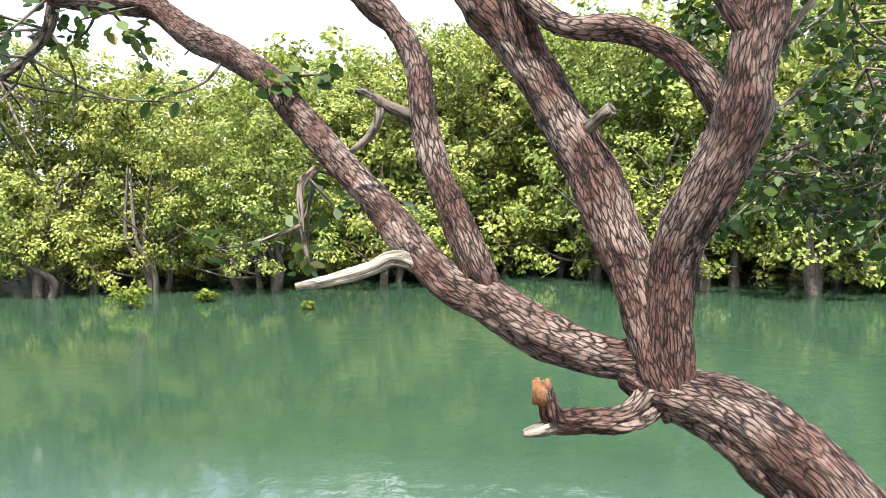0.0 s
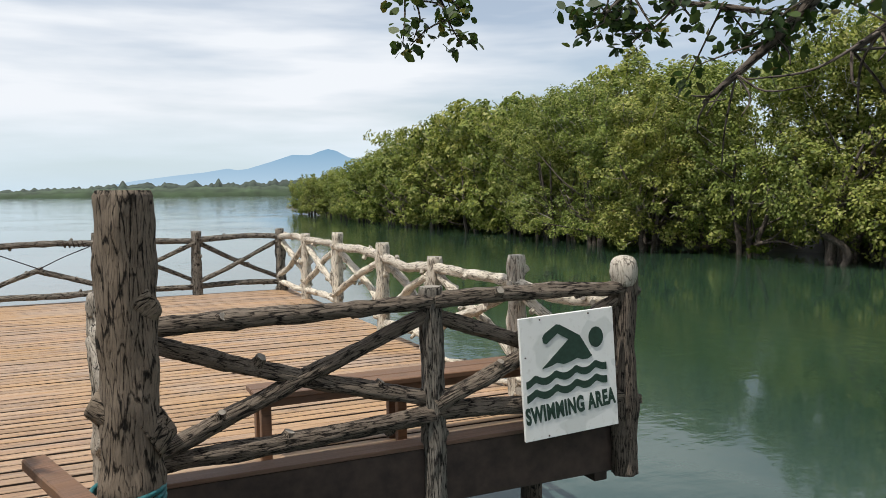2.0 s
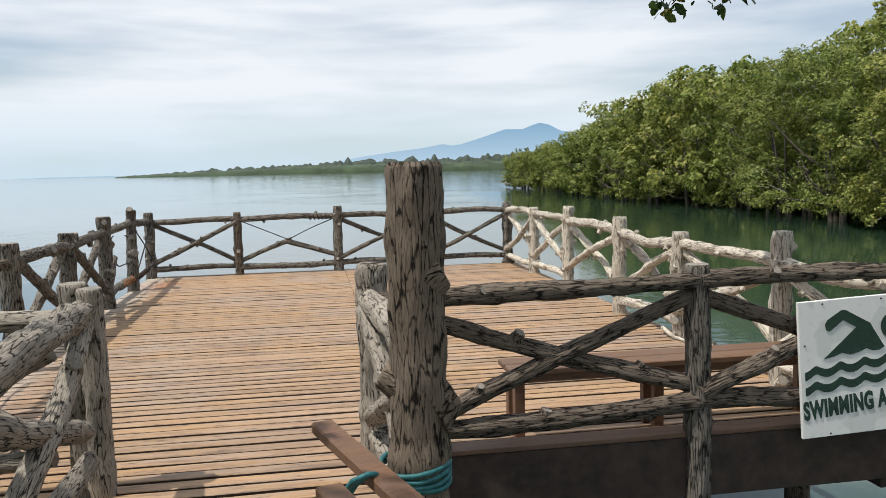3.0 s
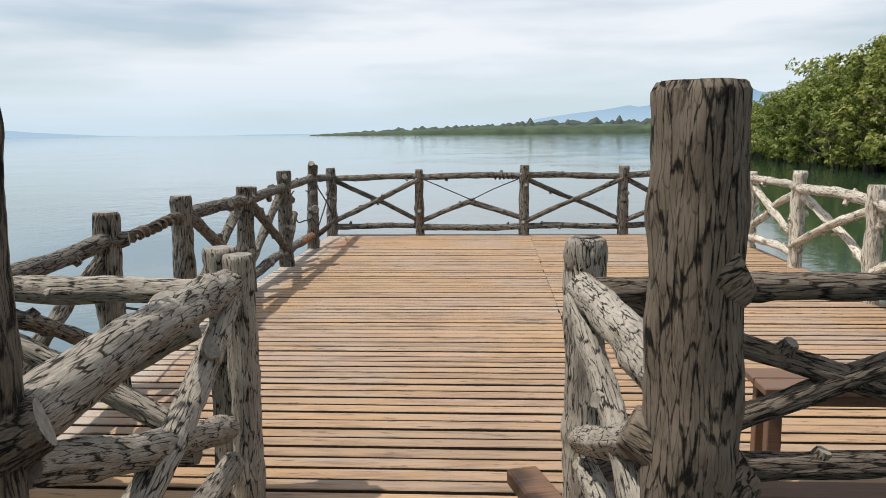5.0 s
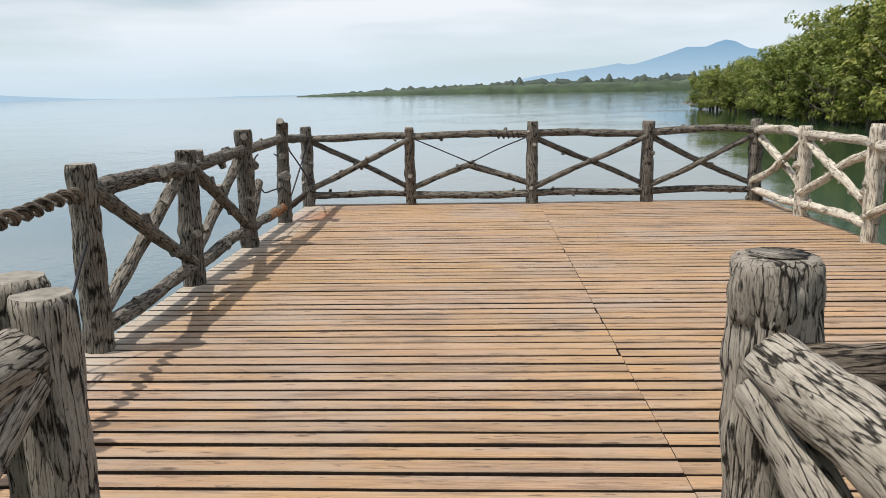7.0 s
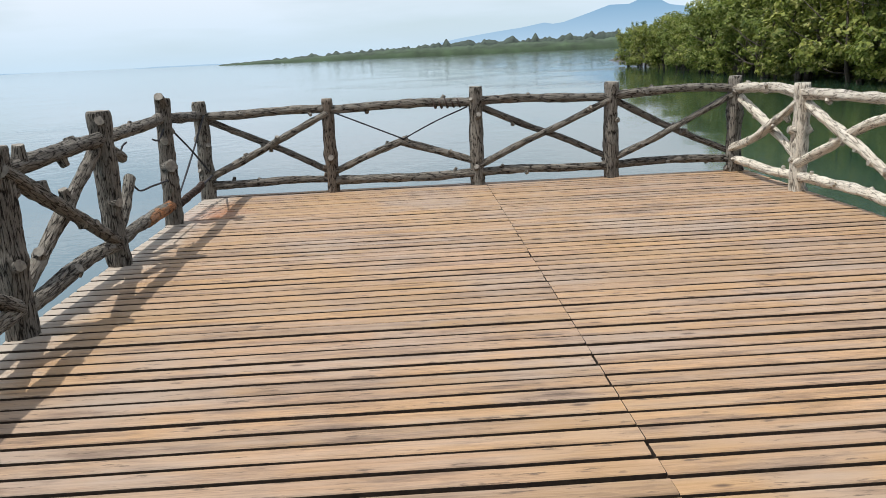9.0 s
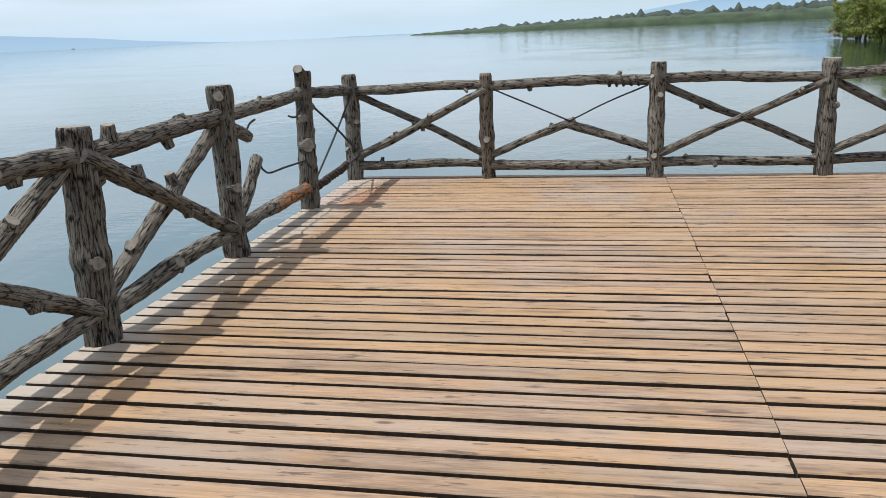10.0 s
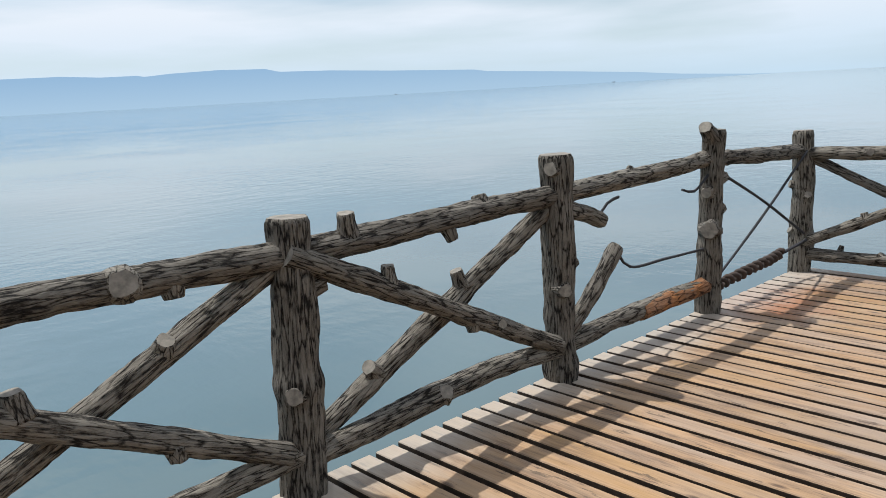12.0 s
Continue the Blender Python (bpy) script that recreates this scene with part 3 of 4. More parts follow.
s = 0.0
while along_bank(s):
    x, y = along_bank(s)
    near = y < 42
    size = float(np.interp(y, (0, 6, 14, 21, 28, 38, 46, 57, 68, 76, 84, 106), (1.12, 1.05, 0.98, 0.93, 0.92, 0.94, 1.02, 0.97, 0.88, 0.72, 0.62, 0.52)))
    kinds = (stilted_kinds if y < 19 and TREE_RNG.random() < 0.45 else near_kinds) if near else far_kinds
    plant(kinds, x + TREE_RNG.uniform(-0.6, 0.6) + 2.6, y, TREE_RNG.uniform(0.88, 1.0) * size)
    plant(mid_kinds if y < 34 else far_kinds, x + 6.5 + TREE_RNG.uniform(-1, 1), y + TREE_RNG.uniform(-2, 2), TREE_RNG.uniform(1.08, 1.22) * size)
    if s % 2 < 1.3 and y < 80:
        plant(far_kinds, x + 12 + TREE_RNG.uniform(-1, 1), y + TREE_RNG.uniform(-2, 2), TREE_RNG.uniform(1.12, 1.24) * size)
    s += 4.2 if near else 5.4
# the tree on the other side of the walkway, whose shade dapples its planks
plant(near_kinds, -5.0, -2.75, 0.97)
bm = bmesh.new()
rows = []
for px, py in BANK + [(30, 150)]:
    rows.append([bm.verts.new((px + dx, py, z)) for dx, z in ((4.5, -1.7), (6.5, -1.15), (11, 0.4), (18, 1.6), (60, 1.8))])
for p, q in zip(rows, rows[1:]):
    for k in range(4):
        bm.faces.new((p[k], p[k + 1], q[k + 1], q[k]))
tagged(new("mud_bank", mesh_of("mud_bank", bm, MUD)), "dark wet mud bank under the mangroves", "ground", kind="structure")
ug = np.random.default_rng(77)
under = []
q = 0.0
while along_bank(q):
    bx, by = along_bank(q)
    for i in range(14):
        under.append((bx + 6.4 + ug.uniform(-0.8, 3.4), by + ug.normal(0, 0.8), -1.3 + ug.uniform(0.1, 4.2) * ug.uniform(0.3, 1)))
    q += 0.8
v, k = leaf_cloud(under, 14, 0.7, 0.2, ug)
v[:, 2] = np.maximum(v[:, 2], -1.28)
tagged(new("mangrove_undergrowth", leaf_mesh("mangrove_undergrowth", v, k, LEAF)), "dense shaded leaves behind the mangrove stems", "undergrowth", kind="stuff")


def water_bush(x, y, size, seed):
    rng = np.random.default_rng(seed)
    b = thing("mangrove_sapling", (x, y, -1.3), "small yellow-green mangrove sapling poking out of the water", "bush", "saplings in the water")
    for i in range(5):
        a = rng.uniform(0, 6.28)
        limb("stem", [(x, y, -1.5, 0.02), (x + math.cos(a) * size * 0.5, y + math.sin(a) * size * 0.5, -1.3 + size * 0.9, 0.008)], FAR_BARK, b, "", 6, 0.2, 0.05)
    c = [(x + rng.normal(0, size * 0.45), y + rng.normal(0, size * 0.45), -1.3 + size * rng.uniform(0.3, 1.0)) for i in range(26)]
    v, k = leaf_cloud(c, 16, size * 0.28, 0.075, rng)
    v[:, 2] = np.maximum(v[:, 2], -1.27)
    hang(new("crown", leaf_mesh("crown", v, k, LEAF_BUSH)), b, Matrix())


for bx, by, bs in ((21.7, 12.0, 0.62), (23.4, 10.3, 0.35), (21.8, 6.0, 0.22), (25.5, 22.0, 0.4)):
    water_bush(bx, by, bs, int(bx * 10))

# ---- the leaning tree beside the walkway ----
TRUNK = [(1.82, -3.24, 1.14, 0.073), (1.76, -3.40, 1.10, 0.094), (1.70, -3.53, 1.01, 0.112), (1.66, -3.63, 0.90, 0.124), (1.64, -3.80, 0.63, 0.140), (1.77, -4.04, 0.09, 0.178)]
LIMB_A = [(1.83, -3.24, 1.19, 0.061), (1.89, -3.09, 1.21, 0.056), (1.93, -2.93, 1.26, 0.066), (1.98, -2.78, 1.34, 0.067), (2.01, -2.64, 1.41, 0.057), (2.09, -2.52, 1.51, 0.051), (2.20, -2.38, 1.64, 0.050), (2.30, -2.21, 1.79, 0.051), (2.38, -2.04, 1.95, 0.052), (2.46, -1.90, 2.10, 0.052), (2.60, -1.66, 2.24, 0.053), (2.68, -1.44, 2.35, 0.055), (2.76, -1.23, 2.49, 0.055), (2.73, -1.02, 2.52, 0.051), (2.69, -0.81, 2.55, 0.047)]
LIMB_WHITE = [(2.05, -2.59, 1.43, 0.031), (2.02, -2.49, 1.47, 0.027), (2.00, -2.41, 1.44, 0.026), (1.98, -2.30, 1.41, 0.022), (1.96, -2.19, 1.39, 0.012)]
LIMB_B = [(1.98, -2.75, 1.42, 0.047), (2.00, -2.71, 1.51, 0.045), (2.07, -2.64, 1.65, 0.039), (2.10, -2.59, 1.77, 0.038), (2.13, -2.55, 1.90, 0.041), (2.20, -2.52, 2.07, 0.041), (2.26, -2.44, 2.21, 0.040), (2.29, -2.31, 2.34, 0.042), (2.30, -2.16, 2.50, 0.037)]
LIMB_B_TWIG = [(2.13, -2.53, 1.90, 0.021), (2.10, -2.46, 1.93, 0.018), (2.10, -2.40, 1.97, 0.014), (2.11, -2.35, 1.99, 0.011)]
LIMB_B_TWIG2 = [(2.09, -2.43, 1.93, 0.014), (2.10, -2.41, 1.87, 0.014), (2.11, -2.37, 1.83, 0.012), (2.12, -2.32, 1.80, 0.008)]
LIMB_C = [(1.81, -3.25, 1.18, 0.072), (1.86, -3.21, 1.35, 0.064), (1.92, -3.14, 1.53, 0.066), (1.97, -3.07, 1.71, 0.067), (2.00, -2.98, 1.88, 0.064), (2.02, -2.89, 2.04, 0.062), (2.03, -2.79, 2.17, 0.058), (2.04, -2.70, 2.28, 0.054)]
LIMB_C2 = [(2.01, -2.93, 1.98, 0.050), (1.99, -2.89, 2.10, 0.046), (1.98, -2.86, 2.21, 0.043), (1.99, -2.83, 2.34, 0.041)]
LIMB_C_STUB = [(1.96, -3.05, 1.81, 0.021), (1.91, -3.10, 1.85, 0.019), (1.89, -3.13, 1.87, 0.020)]
LIMB_D = [(1.80, -3.27, 1.20, 0.060), (1.81, -3.27, 1.39, 0.054), (1.80, -3.30, 1.53, 0.065), (1.77, -3.37, 1.67, 0.067), (1.76, -3.43, 1.80, 0.066), (1.77, -3.46, 1.96, 0.063), (1.80, -3.49, 2.09, 0.064), (1.81, -3.51, 2.22, 0.059)]
LIMB_D2 = [(1.78, -3.41, 1.81, 0.037), (1.79, -3.35, 1.92, 0.034), (1.83, -3.27, 2.01, 0.032), (1.88, -3.16, 2.07, 0.030), (1.92, -3.01, 2.10, 0.029), (1.94, -2.91, 2.18, 0.028), (2.00, -2.82, 2.30, 0.026)]
LIMB_D3 = [(1.77, -3.48, 1.97, 0.030), (1.76, -3.42, 2.06, 0.028), (1.80, -3.38, 2.15, 0.026)]
LIMB_D4 = [(1.76, -3.53, 1.99, 0.012), (1.79, -3.57, 2.05, 0.010), (1.82, -3.62, 2.11, 0.008)]
STUB_E = [(1.81, -3.24, 1.13, 0.042), (1.75, -3.16, 1.08, 0.036), (1.70, -3.06, 1.08, 0.031), (1.65, -2.99, 1.09, 0.028), (1.64, -2.97, 1.14, 0.025), (1.63, -2.96, 1.18, 0.024)]
TWIG_T1A = [(2.80, -0.74, 2.58, 0.028), (2.81, -0.69, 2.44, 0.026), (2.77, -0.61, 2.32, 0.021), (2.71, -0.51, 2.22, 0.017), (2.65, -0.42, 2.15, 0.013)]
TWIG_T1B = [(3.40, 0.07, 2.83, 0.039), (3.29, 0.27, 2.62, 0.036), (3.16, 0.46, 2.39, 0.030), (3.03, 0.62, 2.21, 0.023), (2.93, 0.72, 2.09, 0.014)]
TWIG_T1C = [(3.35, 0.65, 2.58, 0.017), (3.13, 0.84, 2.64, 0.019), (2.94, 0.99, 2.68, 0.015), (2.71, 1.15, 2.75, 0.011), (2.59, 1.25, 2.64, 0.009)]
TWIG_T15 = [(1.75, 2.03, 2.98, 0.018), (1.83, 2.03, 2.84, 0.014), (1.90, 2.03, 2.71, 0.010)]
TWIG_L0 = [(2.32, -2.12, 1.76, 0.016), (2.26, -2.09, 1.70, 0.014), (2.21, -2.11, 1.57, 0.010), (2.21, -2.13, 1.44, 0.006)]
TRUNK[:] = [(x, y, z, r * 0.9) for x, y, z, r in TRUNK]
TRUNK[0:0] = [(1.86, -3.16, 1.17, 0.045)]
TRUNK[-1:] = [(1.8, -4.1, -0.1, 0.165), (2.1, -4.5, -1.0, 0.2), (2.3, -4.8, -1.9, 0.26)]
old_tree = thing("leaning_mangrove_tree", (2.3, -4.8, -1.3), "old leaning mangrove with flaky red-brown bark and forked limbs", "tree")
limb("trunk", TRUNK, TREE_BARK, old_tree, "", 60, 0.013, 0.13, knobs=0.12, fissure=0.005, grain=62, stretch=0.33)
for nodes in (LIMB_C, LIMB_D, LIMB_A):
    nodes[0:0] = [(1.79, -3.3, 1.08, 0.05)]
LIMB_B[0:0] = [(1.985, -2.79, 1.36, 0.03)]
for nodes in (LIMB_A, LIMB_B, LIMB_C, LIMB_C2, LIMB_D, LIMB_D2, LIMB_D3):
    limb("limb", nodes, TREE_BARK, old_tree, "", 44, 0.013, 0.14, knobs=0.2, fissure=0.004, grain=66, stretch=0.33)
limb("limb", LIMB_WHITE, TREE_WHITE, old_tree, "bleached dead limb with a splintered tip", 30, 0.011, 0.2, knobs=0.3, fissure=0.003)
limb("limb", STUB_E, TREE_BARK, old_tree, "broken limb with torn orange heartwood", 40, 0.009, 0.34, cap=ROT, knobs=0.5, fissure=0.004, grain=60, stretch=0.3)
for i in range(9):
    g = i * 0.7
    cx, cy, cz = STUB_E[-1][:3]
    limb("splinter", [(cx + 0.012 * math.cos(g), cy + 0.012 * math.sin(g), cz - 0.04, 0.012), (cx + 0.018 * math.cos(g), cy + 0.018 * math.sin(g), cz + 0.012 + 0.01 * math.sin(i * 2.3), 0.006)], ROT, old_tree, "", 6, 0.02, 0.2)
limb("splinter", [(1.66, -3.0, 1.085, 0.024), (1.635, -2.95, 1.07, 0.018), (1.62, -2.915, 1.066, 0.009)], TREE_WHITE, old_tree, "pale torn tip", 12, 0.01, 0.35, knobs=0.3)
for nodes in (LIMB_B_TWIG, LIMB_B_TWIG2, LIMB_C_STUB, LIMB_D4, TWIG_T1A, TWIG_T1B, TWIG_T1C, TWIG_T15, TWIG_L0):
    limb("twig", nodes, FAR_BARK, old_tree, "", 9, 0.03, 0.1, knobs=0.15)
# upper boughs out of sight that carry the hanging twigs
up = [(*TWIG_T1A[0][:3], 0.03), (2.9, -0.2, 3.0, 0.045), (*TWIG_T1B[0][:3], 0.04), (2.6, 0.9, 3.3, 0.03), (*TWIG_T15[0][:3], 0.018)]
limb("limb", up, TREE_BARK, old_tree, "", 12, 0.05, 0.08)
limb("limb", [(2.7, -0.9, 2.54, 0.045), (*TWIG_T1A[0][:3], 0.03)], TREE_BARK, old_tree, "", 12, 0.05, 0.08)


def twigs(root, ends, spread, count, rng, parent, leaves, reach=0.3):
    """Thin bare twigs round a hanging branch, with leaf places at their tips."""
    for i in range(count):
        p = np.array(ends[int(rng.integers(len(ends)))][:3])
        q = p + rng.normal(0, 1, 3) * np.array([1, 1, 0.7]) * reach * 0.5 + np.array([0, 0, -0.12])
        mid = (p + q) / 2 + rng.normal(0, 0.03, 3)
        limb("twig", [(*p, 0.008), (*mid, 0.006), (*q, 0.0035)], FAR_BARK, parent, "", 5, 0.05, 0.05)
        leaves.append(q)
        leaves.append((mid + q) / 2)


tr = np.random.default_rng(3)
tips = []
twigs(None, TWIG_T1B[1:] + TWIG_T1A[1:], 0.3, 40, tr, old_tree, tips, 0.5)
bare = list(tips)
tips = [t for t in tips if t[2] > 2.42]
twigs(None, TWIG_T1C, 0.3, 26, tr, old_tree, tips, 0.42)
twigs(None, [(p[0] - 0.2, p[1] + 0.1, p[2] + 0.12) for p in TWIG_T15] + TWIG_T15, 0.2, 16, tr, old_tree, tips, 0.36)
side = []
twigs(None, TWIG_L0[:3] + [(2.36, -2.05, 1.98), (2.42, -1.95, 2.1)], 0.3, 8, tr, old_tree, side, 0.3)
twigs(None, LIMB_A[11:], 0.3, 10, tr, old_tree, side, 0.4)
v2, k = leaf_cloud(side, 6, 0.09, 0.03, tr, True)
v, k = leaf_cloud(tips, 9, 0.13, 0.038, tr, True)
v = np.concatenate((v, v2))
hang(new("crown", leaf_mesh("crown", v, k, LEAF_NEAR)), old_tree, Matrix())

# leafy boughs of the neighbouring mangrove
second = thing("leafy_mangrove_tree", (5.6, -6.2, -1.3), "mangrove with round dark green leaves on hanging boughs", "tree")
limb("trunk", [(5.6, -6.2, -1.9, 0.2), (5.5, -6.0, 0.2, 0.16), (5.3, -5.4, 1.8, 0.12), (5.0, -4.9, 3.2, 0.08), (4.6, -4.4, 4.2, 0.04)], FAR_BARK, second, "", 12, 0.1, 0.1)
leafy = []
for i, (ex, ey, ez) in enumerate(((4.0, -4.1, 2.5), (4.4, -4.4, 2.05), (4.6, -4.1, 1.9), (4.7, -3.95, 1.75), (4.5, -4.35, 1.75), (4.35, -4.5, 1.7), (5.2, -3.8, 1.65), (3.75, -4.35, 2.3), (4.7, -3.6, 2.6), (5.0, -4.5, 1.6), (5.2, -4.0, 2.1), (4.9, -3.5, 3.0), (4.4, -3.9, 3.1), (4.9, -4.4, 2.6))):
    s0 = np.array((5.25, -5.3, min(3.0, ez + 0.5)))
    e0 = np.array((ex, ey, ez))
    mid = (s0 + e0) / 2 + np.array((0, 0.1, 0.15))
    limb("bough", [(*s0, 0.03), (*mid, 0.02), (*e0, 0.008)], FAR_BARK, second, "", 7, 0.08, 0.1)
    twigs(None, [e0, (mid + e0) / 2, e0 + tr.normal(0, 0.15, 3)], 0.3, 9, tr, second, leafy, 0.42)
v, k = leaf_cloud(leafy, 9, 0.13, 0.038, tr, True)
hang(new("crown", leaf_mesh("crown", v, k, LEAF_NEAR)), second, Matrix())

# ---- log fences ----
def post(fence, x, y, z0, z1, r, material, stubs=(), lean=(0, 0), **more):
    return log("post", (x, y, z0), (x + lean[0], y + lean[1], z1), r * 1.06, material, fence, stubs, 0.008, r * 0.97, **more)


def rnd_stubs(n, size=0.022, length=0.03):
    return [(RNG.uniform(0.15, 0.9), RNG.uniform(0, 360), RNG.uniform(0.5, 1.4) * length, RNG.uniform(0.7, 1.2) * size) for _ in range(n)]


def bay(fence, a, b, material, zt=0.9, zb=0.14, rt=0.05, rb=0.045, rx=0.042, top=True, cross=(1, 1), low=True, off=(0, 0), hi=0.8, lo=0.24, bend=0.024, rough=0.09, knots=2):
    """Rails and crossed braces between two posts."""
    a, b, o = Vector((*a, 0)), Vector((*b, 0)), Vector((*off, 0))
    if top:
        log("rail", a + Vector((0, 0, zt + RNG.uniform(-0.015, 0.015))), b + Vector((0, 0, zt + RNG.uniform(-0.015, 0.015))), rt, material, fence, rnd_stubs(knots), bend, rt * RNG.uniform(0.85, 1.05), rough=rough)
    if low:
        log("rail", a + Vector((0, 0, zb)), b + Vector((0, 0, zb + RNG.uniform(-0.01, 0.02))), rb, material, fence, rnd_stubs(knots), bend, rb * RNG.uniform(0.85, 1.05), rough=rough)
    if cross[0]:
        log("brace", a + Vector((0, 0, hi)) + o, b + Vector((0, 0, lo)) + o, rx, material, fence, rnd_stubs(knots), bend, rx * 0.9, rough=rough)
    if cross[1]:
        log("brace", a + Vector((0, 0, lo)) - o, b + Vector((0, 0, hi)) - o, rx, material, fence, rnd_stubs(knots), bend, rx * 0.9, rough=rough)


def cord(parent, nodes, r, material=ROPE, label="", sides=6, name="rope"):
    return limb(name, [(*p, r) for p in nodes], material, parent, label, sides, 0.05, 0.05)


def wound_rope(parent, a, b, r, turns, material, label, rr=0.014):
    """Rope wrapped round a line from a to b."""
    a, b = Vector(a), Vector(b)
    d = (b - a).normalized()
    u = d.orthogonal().normalized()
    w = d.cross(u)
    nodes = []
    for i in range(turns * 6 + 1):
        t = i / (turns * 6)
        g = 2 * math.pi * i / 6
        q = a + (b - a) * t + (u * math.cos(g) + w * math.sin(g)) * r * (1 + 0.6 * noise.noise((t * 23, 2, 1)))
        nodes.append((*q, rr))
    return limb("rope", nodes, material, parent, label, 6, 0.03, 0.1)


GROUP = "log fences round the deck"
LABEL = "grey log fence with crossed braces"
# seaward side, left edge
fl = thing("log_fence", (-3.0, 5.7, 0), LABEL + ", tied with rope", "fence", GROUP)
FINE.add(fl.name)
LEFT = [(-2.78, 1.42), (-2.88, 2.85), (-2.96, 4.19), (-2.98, 5.75), (-2.98, 7.25), (-3.0, 8.68)]
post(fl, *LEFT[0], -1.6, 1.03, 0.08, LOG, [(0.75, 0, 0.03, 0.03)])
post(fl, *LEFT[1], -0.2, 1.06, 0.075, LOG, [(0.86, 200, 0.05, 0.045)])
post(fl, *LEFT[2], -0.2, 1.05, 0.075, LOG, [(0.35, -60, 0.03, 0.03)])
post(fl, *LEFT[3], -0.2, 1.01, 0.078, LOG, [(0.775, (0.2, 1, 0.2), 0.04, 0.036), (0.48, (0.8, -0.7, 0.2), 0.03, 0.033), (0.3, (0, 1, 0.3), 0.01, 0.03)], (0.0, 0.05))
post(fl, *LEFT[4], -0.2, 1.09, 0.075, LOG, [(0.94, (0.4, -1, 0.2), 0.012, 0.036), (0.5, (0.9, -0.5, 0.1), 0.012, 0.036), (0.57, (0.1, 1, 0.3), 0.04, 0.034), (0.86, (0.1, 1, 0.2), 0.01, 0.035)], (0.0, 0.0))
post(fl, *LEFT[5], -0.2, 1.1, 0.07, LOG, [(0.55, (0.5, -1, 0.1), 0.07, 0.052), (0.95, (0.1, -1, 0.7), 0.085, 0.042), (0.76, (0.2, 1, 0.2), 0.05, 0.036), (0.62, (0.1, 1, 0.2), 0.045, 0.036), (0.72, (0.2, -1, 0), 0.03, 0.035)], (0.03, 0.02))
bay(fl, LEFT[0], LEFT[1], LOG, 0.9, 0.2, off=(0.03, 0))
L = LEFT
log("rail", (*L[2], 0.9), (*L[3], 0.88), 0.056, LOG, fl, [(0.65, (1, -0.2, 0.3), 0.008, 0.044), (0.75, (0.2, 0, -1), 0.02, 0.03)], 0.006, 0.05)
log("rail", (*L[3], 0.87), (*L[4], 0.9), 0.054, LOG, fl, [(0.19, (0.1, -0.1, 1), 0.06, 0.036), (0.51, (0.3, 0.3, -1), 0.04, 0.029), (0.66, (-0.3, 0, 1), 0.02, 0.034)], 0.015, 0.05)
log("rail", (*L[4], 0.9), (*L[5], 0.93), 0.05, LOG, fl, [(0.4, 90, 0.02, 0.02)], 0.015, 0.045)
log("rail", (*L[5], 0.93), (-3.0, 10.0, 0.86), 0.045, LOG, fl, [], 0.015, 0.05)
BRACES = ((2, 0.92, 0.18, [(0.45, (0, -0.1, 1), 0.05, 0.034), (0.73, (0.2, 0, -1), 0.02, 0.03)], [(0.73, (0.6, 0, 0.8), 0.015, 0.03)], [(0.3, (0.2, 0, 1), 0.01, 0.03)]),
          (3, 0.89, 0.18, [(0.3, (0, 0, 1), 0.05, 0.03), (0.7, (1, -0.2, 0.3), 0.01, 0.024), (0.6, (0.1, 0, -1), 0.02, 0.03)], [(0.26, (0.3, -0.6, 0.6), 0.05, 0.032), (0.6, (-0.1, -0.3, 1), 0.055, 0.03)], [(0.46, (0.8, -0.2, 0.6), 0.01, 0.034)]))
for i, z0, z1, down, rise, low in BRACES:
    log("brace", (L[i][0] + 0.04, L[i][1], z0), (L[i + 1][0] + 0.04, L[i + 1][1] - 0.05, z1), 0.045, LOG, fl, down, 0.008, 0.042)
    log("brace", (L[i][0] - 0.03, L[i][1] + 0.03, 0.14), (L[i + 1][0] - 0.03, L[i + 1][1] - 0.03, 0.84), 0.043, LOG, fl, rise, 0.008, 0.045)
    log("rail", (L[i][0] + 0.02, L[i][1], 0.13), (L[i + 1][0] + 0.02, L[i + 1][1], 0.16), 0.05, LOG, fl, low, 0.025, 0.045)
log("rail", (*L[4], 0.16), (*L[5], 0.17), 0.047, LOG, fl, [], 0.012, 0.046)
limb("rust_stain", [(-2.986, 7.95, 0.166, 0.046), (-2.99, 8.2, 0.168, 0.0505), (-2.995, 8.66, 0.17, 0.0505)], RUST, fl, "orange rust stain on the lower rail", 30, 0.02, 0.1)
log("brace", (L[4][0] + 0.02, L[4][1], 0.84), (L[4][0], L[4][1] + 0.36, 0.72), 0.045, LOG, fl, [], 0.01, 0.038, label="broken brace end")
log("brace", (L[4][0], L[4][1] + 0.06, 0.22), (L[4][0] - 0.02, L[4][1] + 0.5, 0.56), 0.038, LOG, fl, [], 0.01, 0.045, label="broken brace end")
cord(fl, [(-3.0, 7.58, 0.72), (-3.0, 7.68, 0.8), (-3.0, 7.78, 0.82)], 0.008)
cord(fl, [(-3.0, 7.74, 0.56), (-2.98, 7.85, 0.44), (-2.98, 8.2, 0.42), (-2.98, 8.64, 0.4)], 0.008)
cord(fl, [(-3.0, 8.4, 0.78), (-2.98, 8.5, 0.76), (-2.97, 8.64, 0.84)], 0.008)
cord(fl, [(-2.95, 8.7, 0.86), (-2.95, 9.3, 0.6), (-2.95, 9.95, 0.28)], 0.009)
cord(fl, [(-2.95, 8.7, 0.2), (-2.95, 9.3, 0.5), (-2.95, 9.95, 0.86)], 0.009)
wound_rope(fl, (-2.95, 8.72, 0.16), (-2.95, 9.6, 0.2), 0.022, 12, BEAM, "dark rope wound along the deck edge", 0.016)
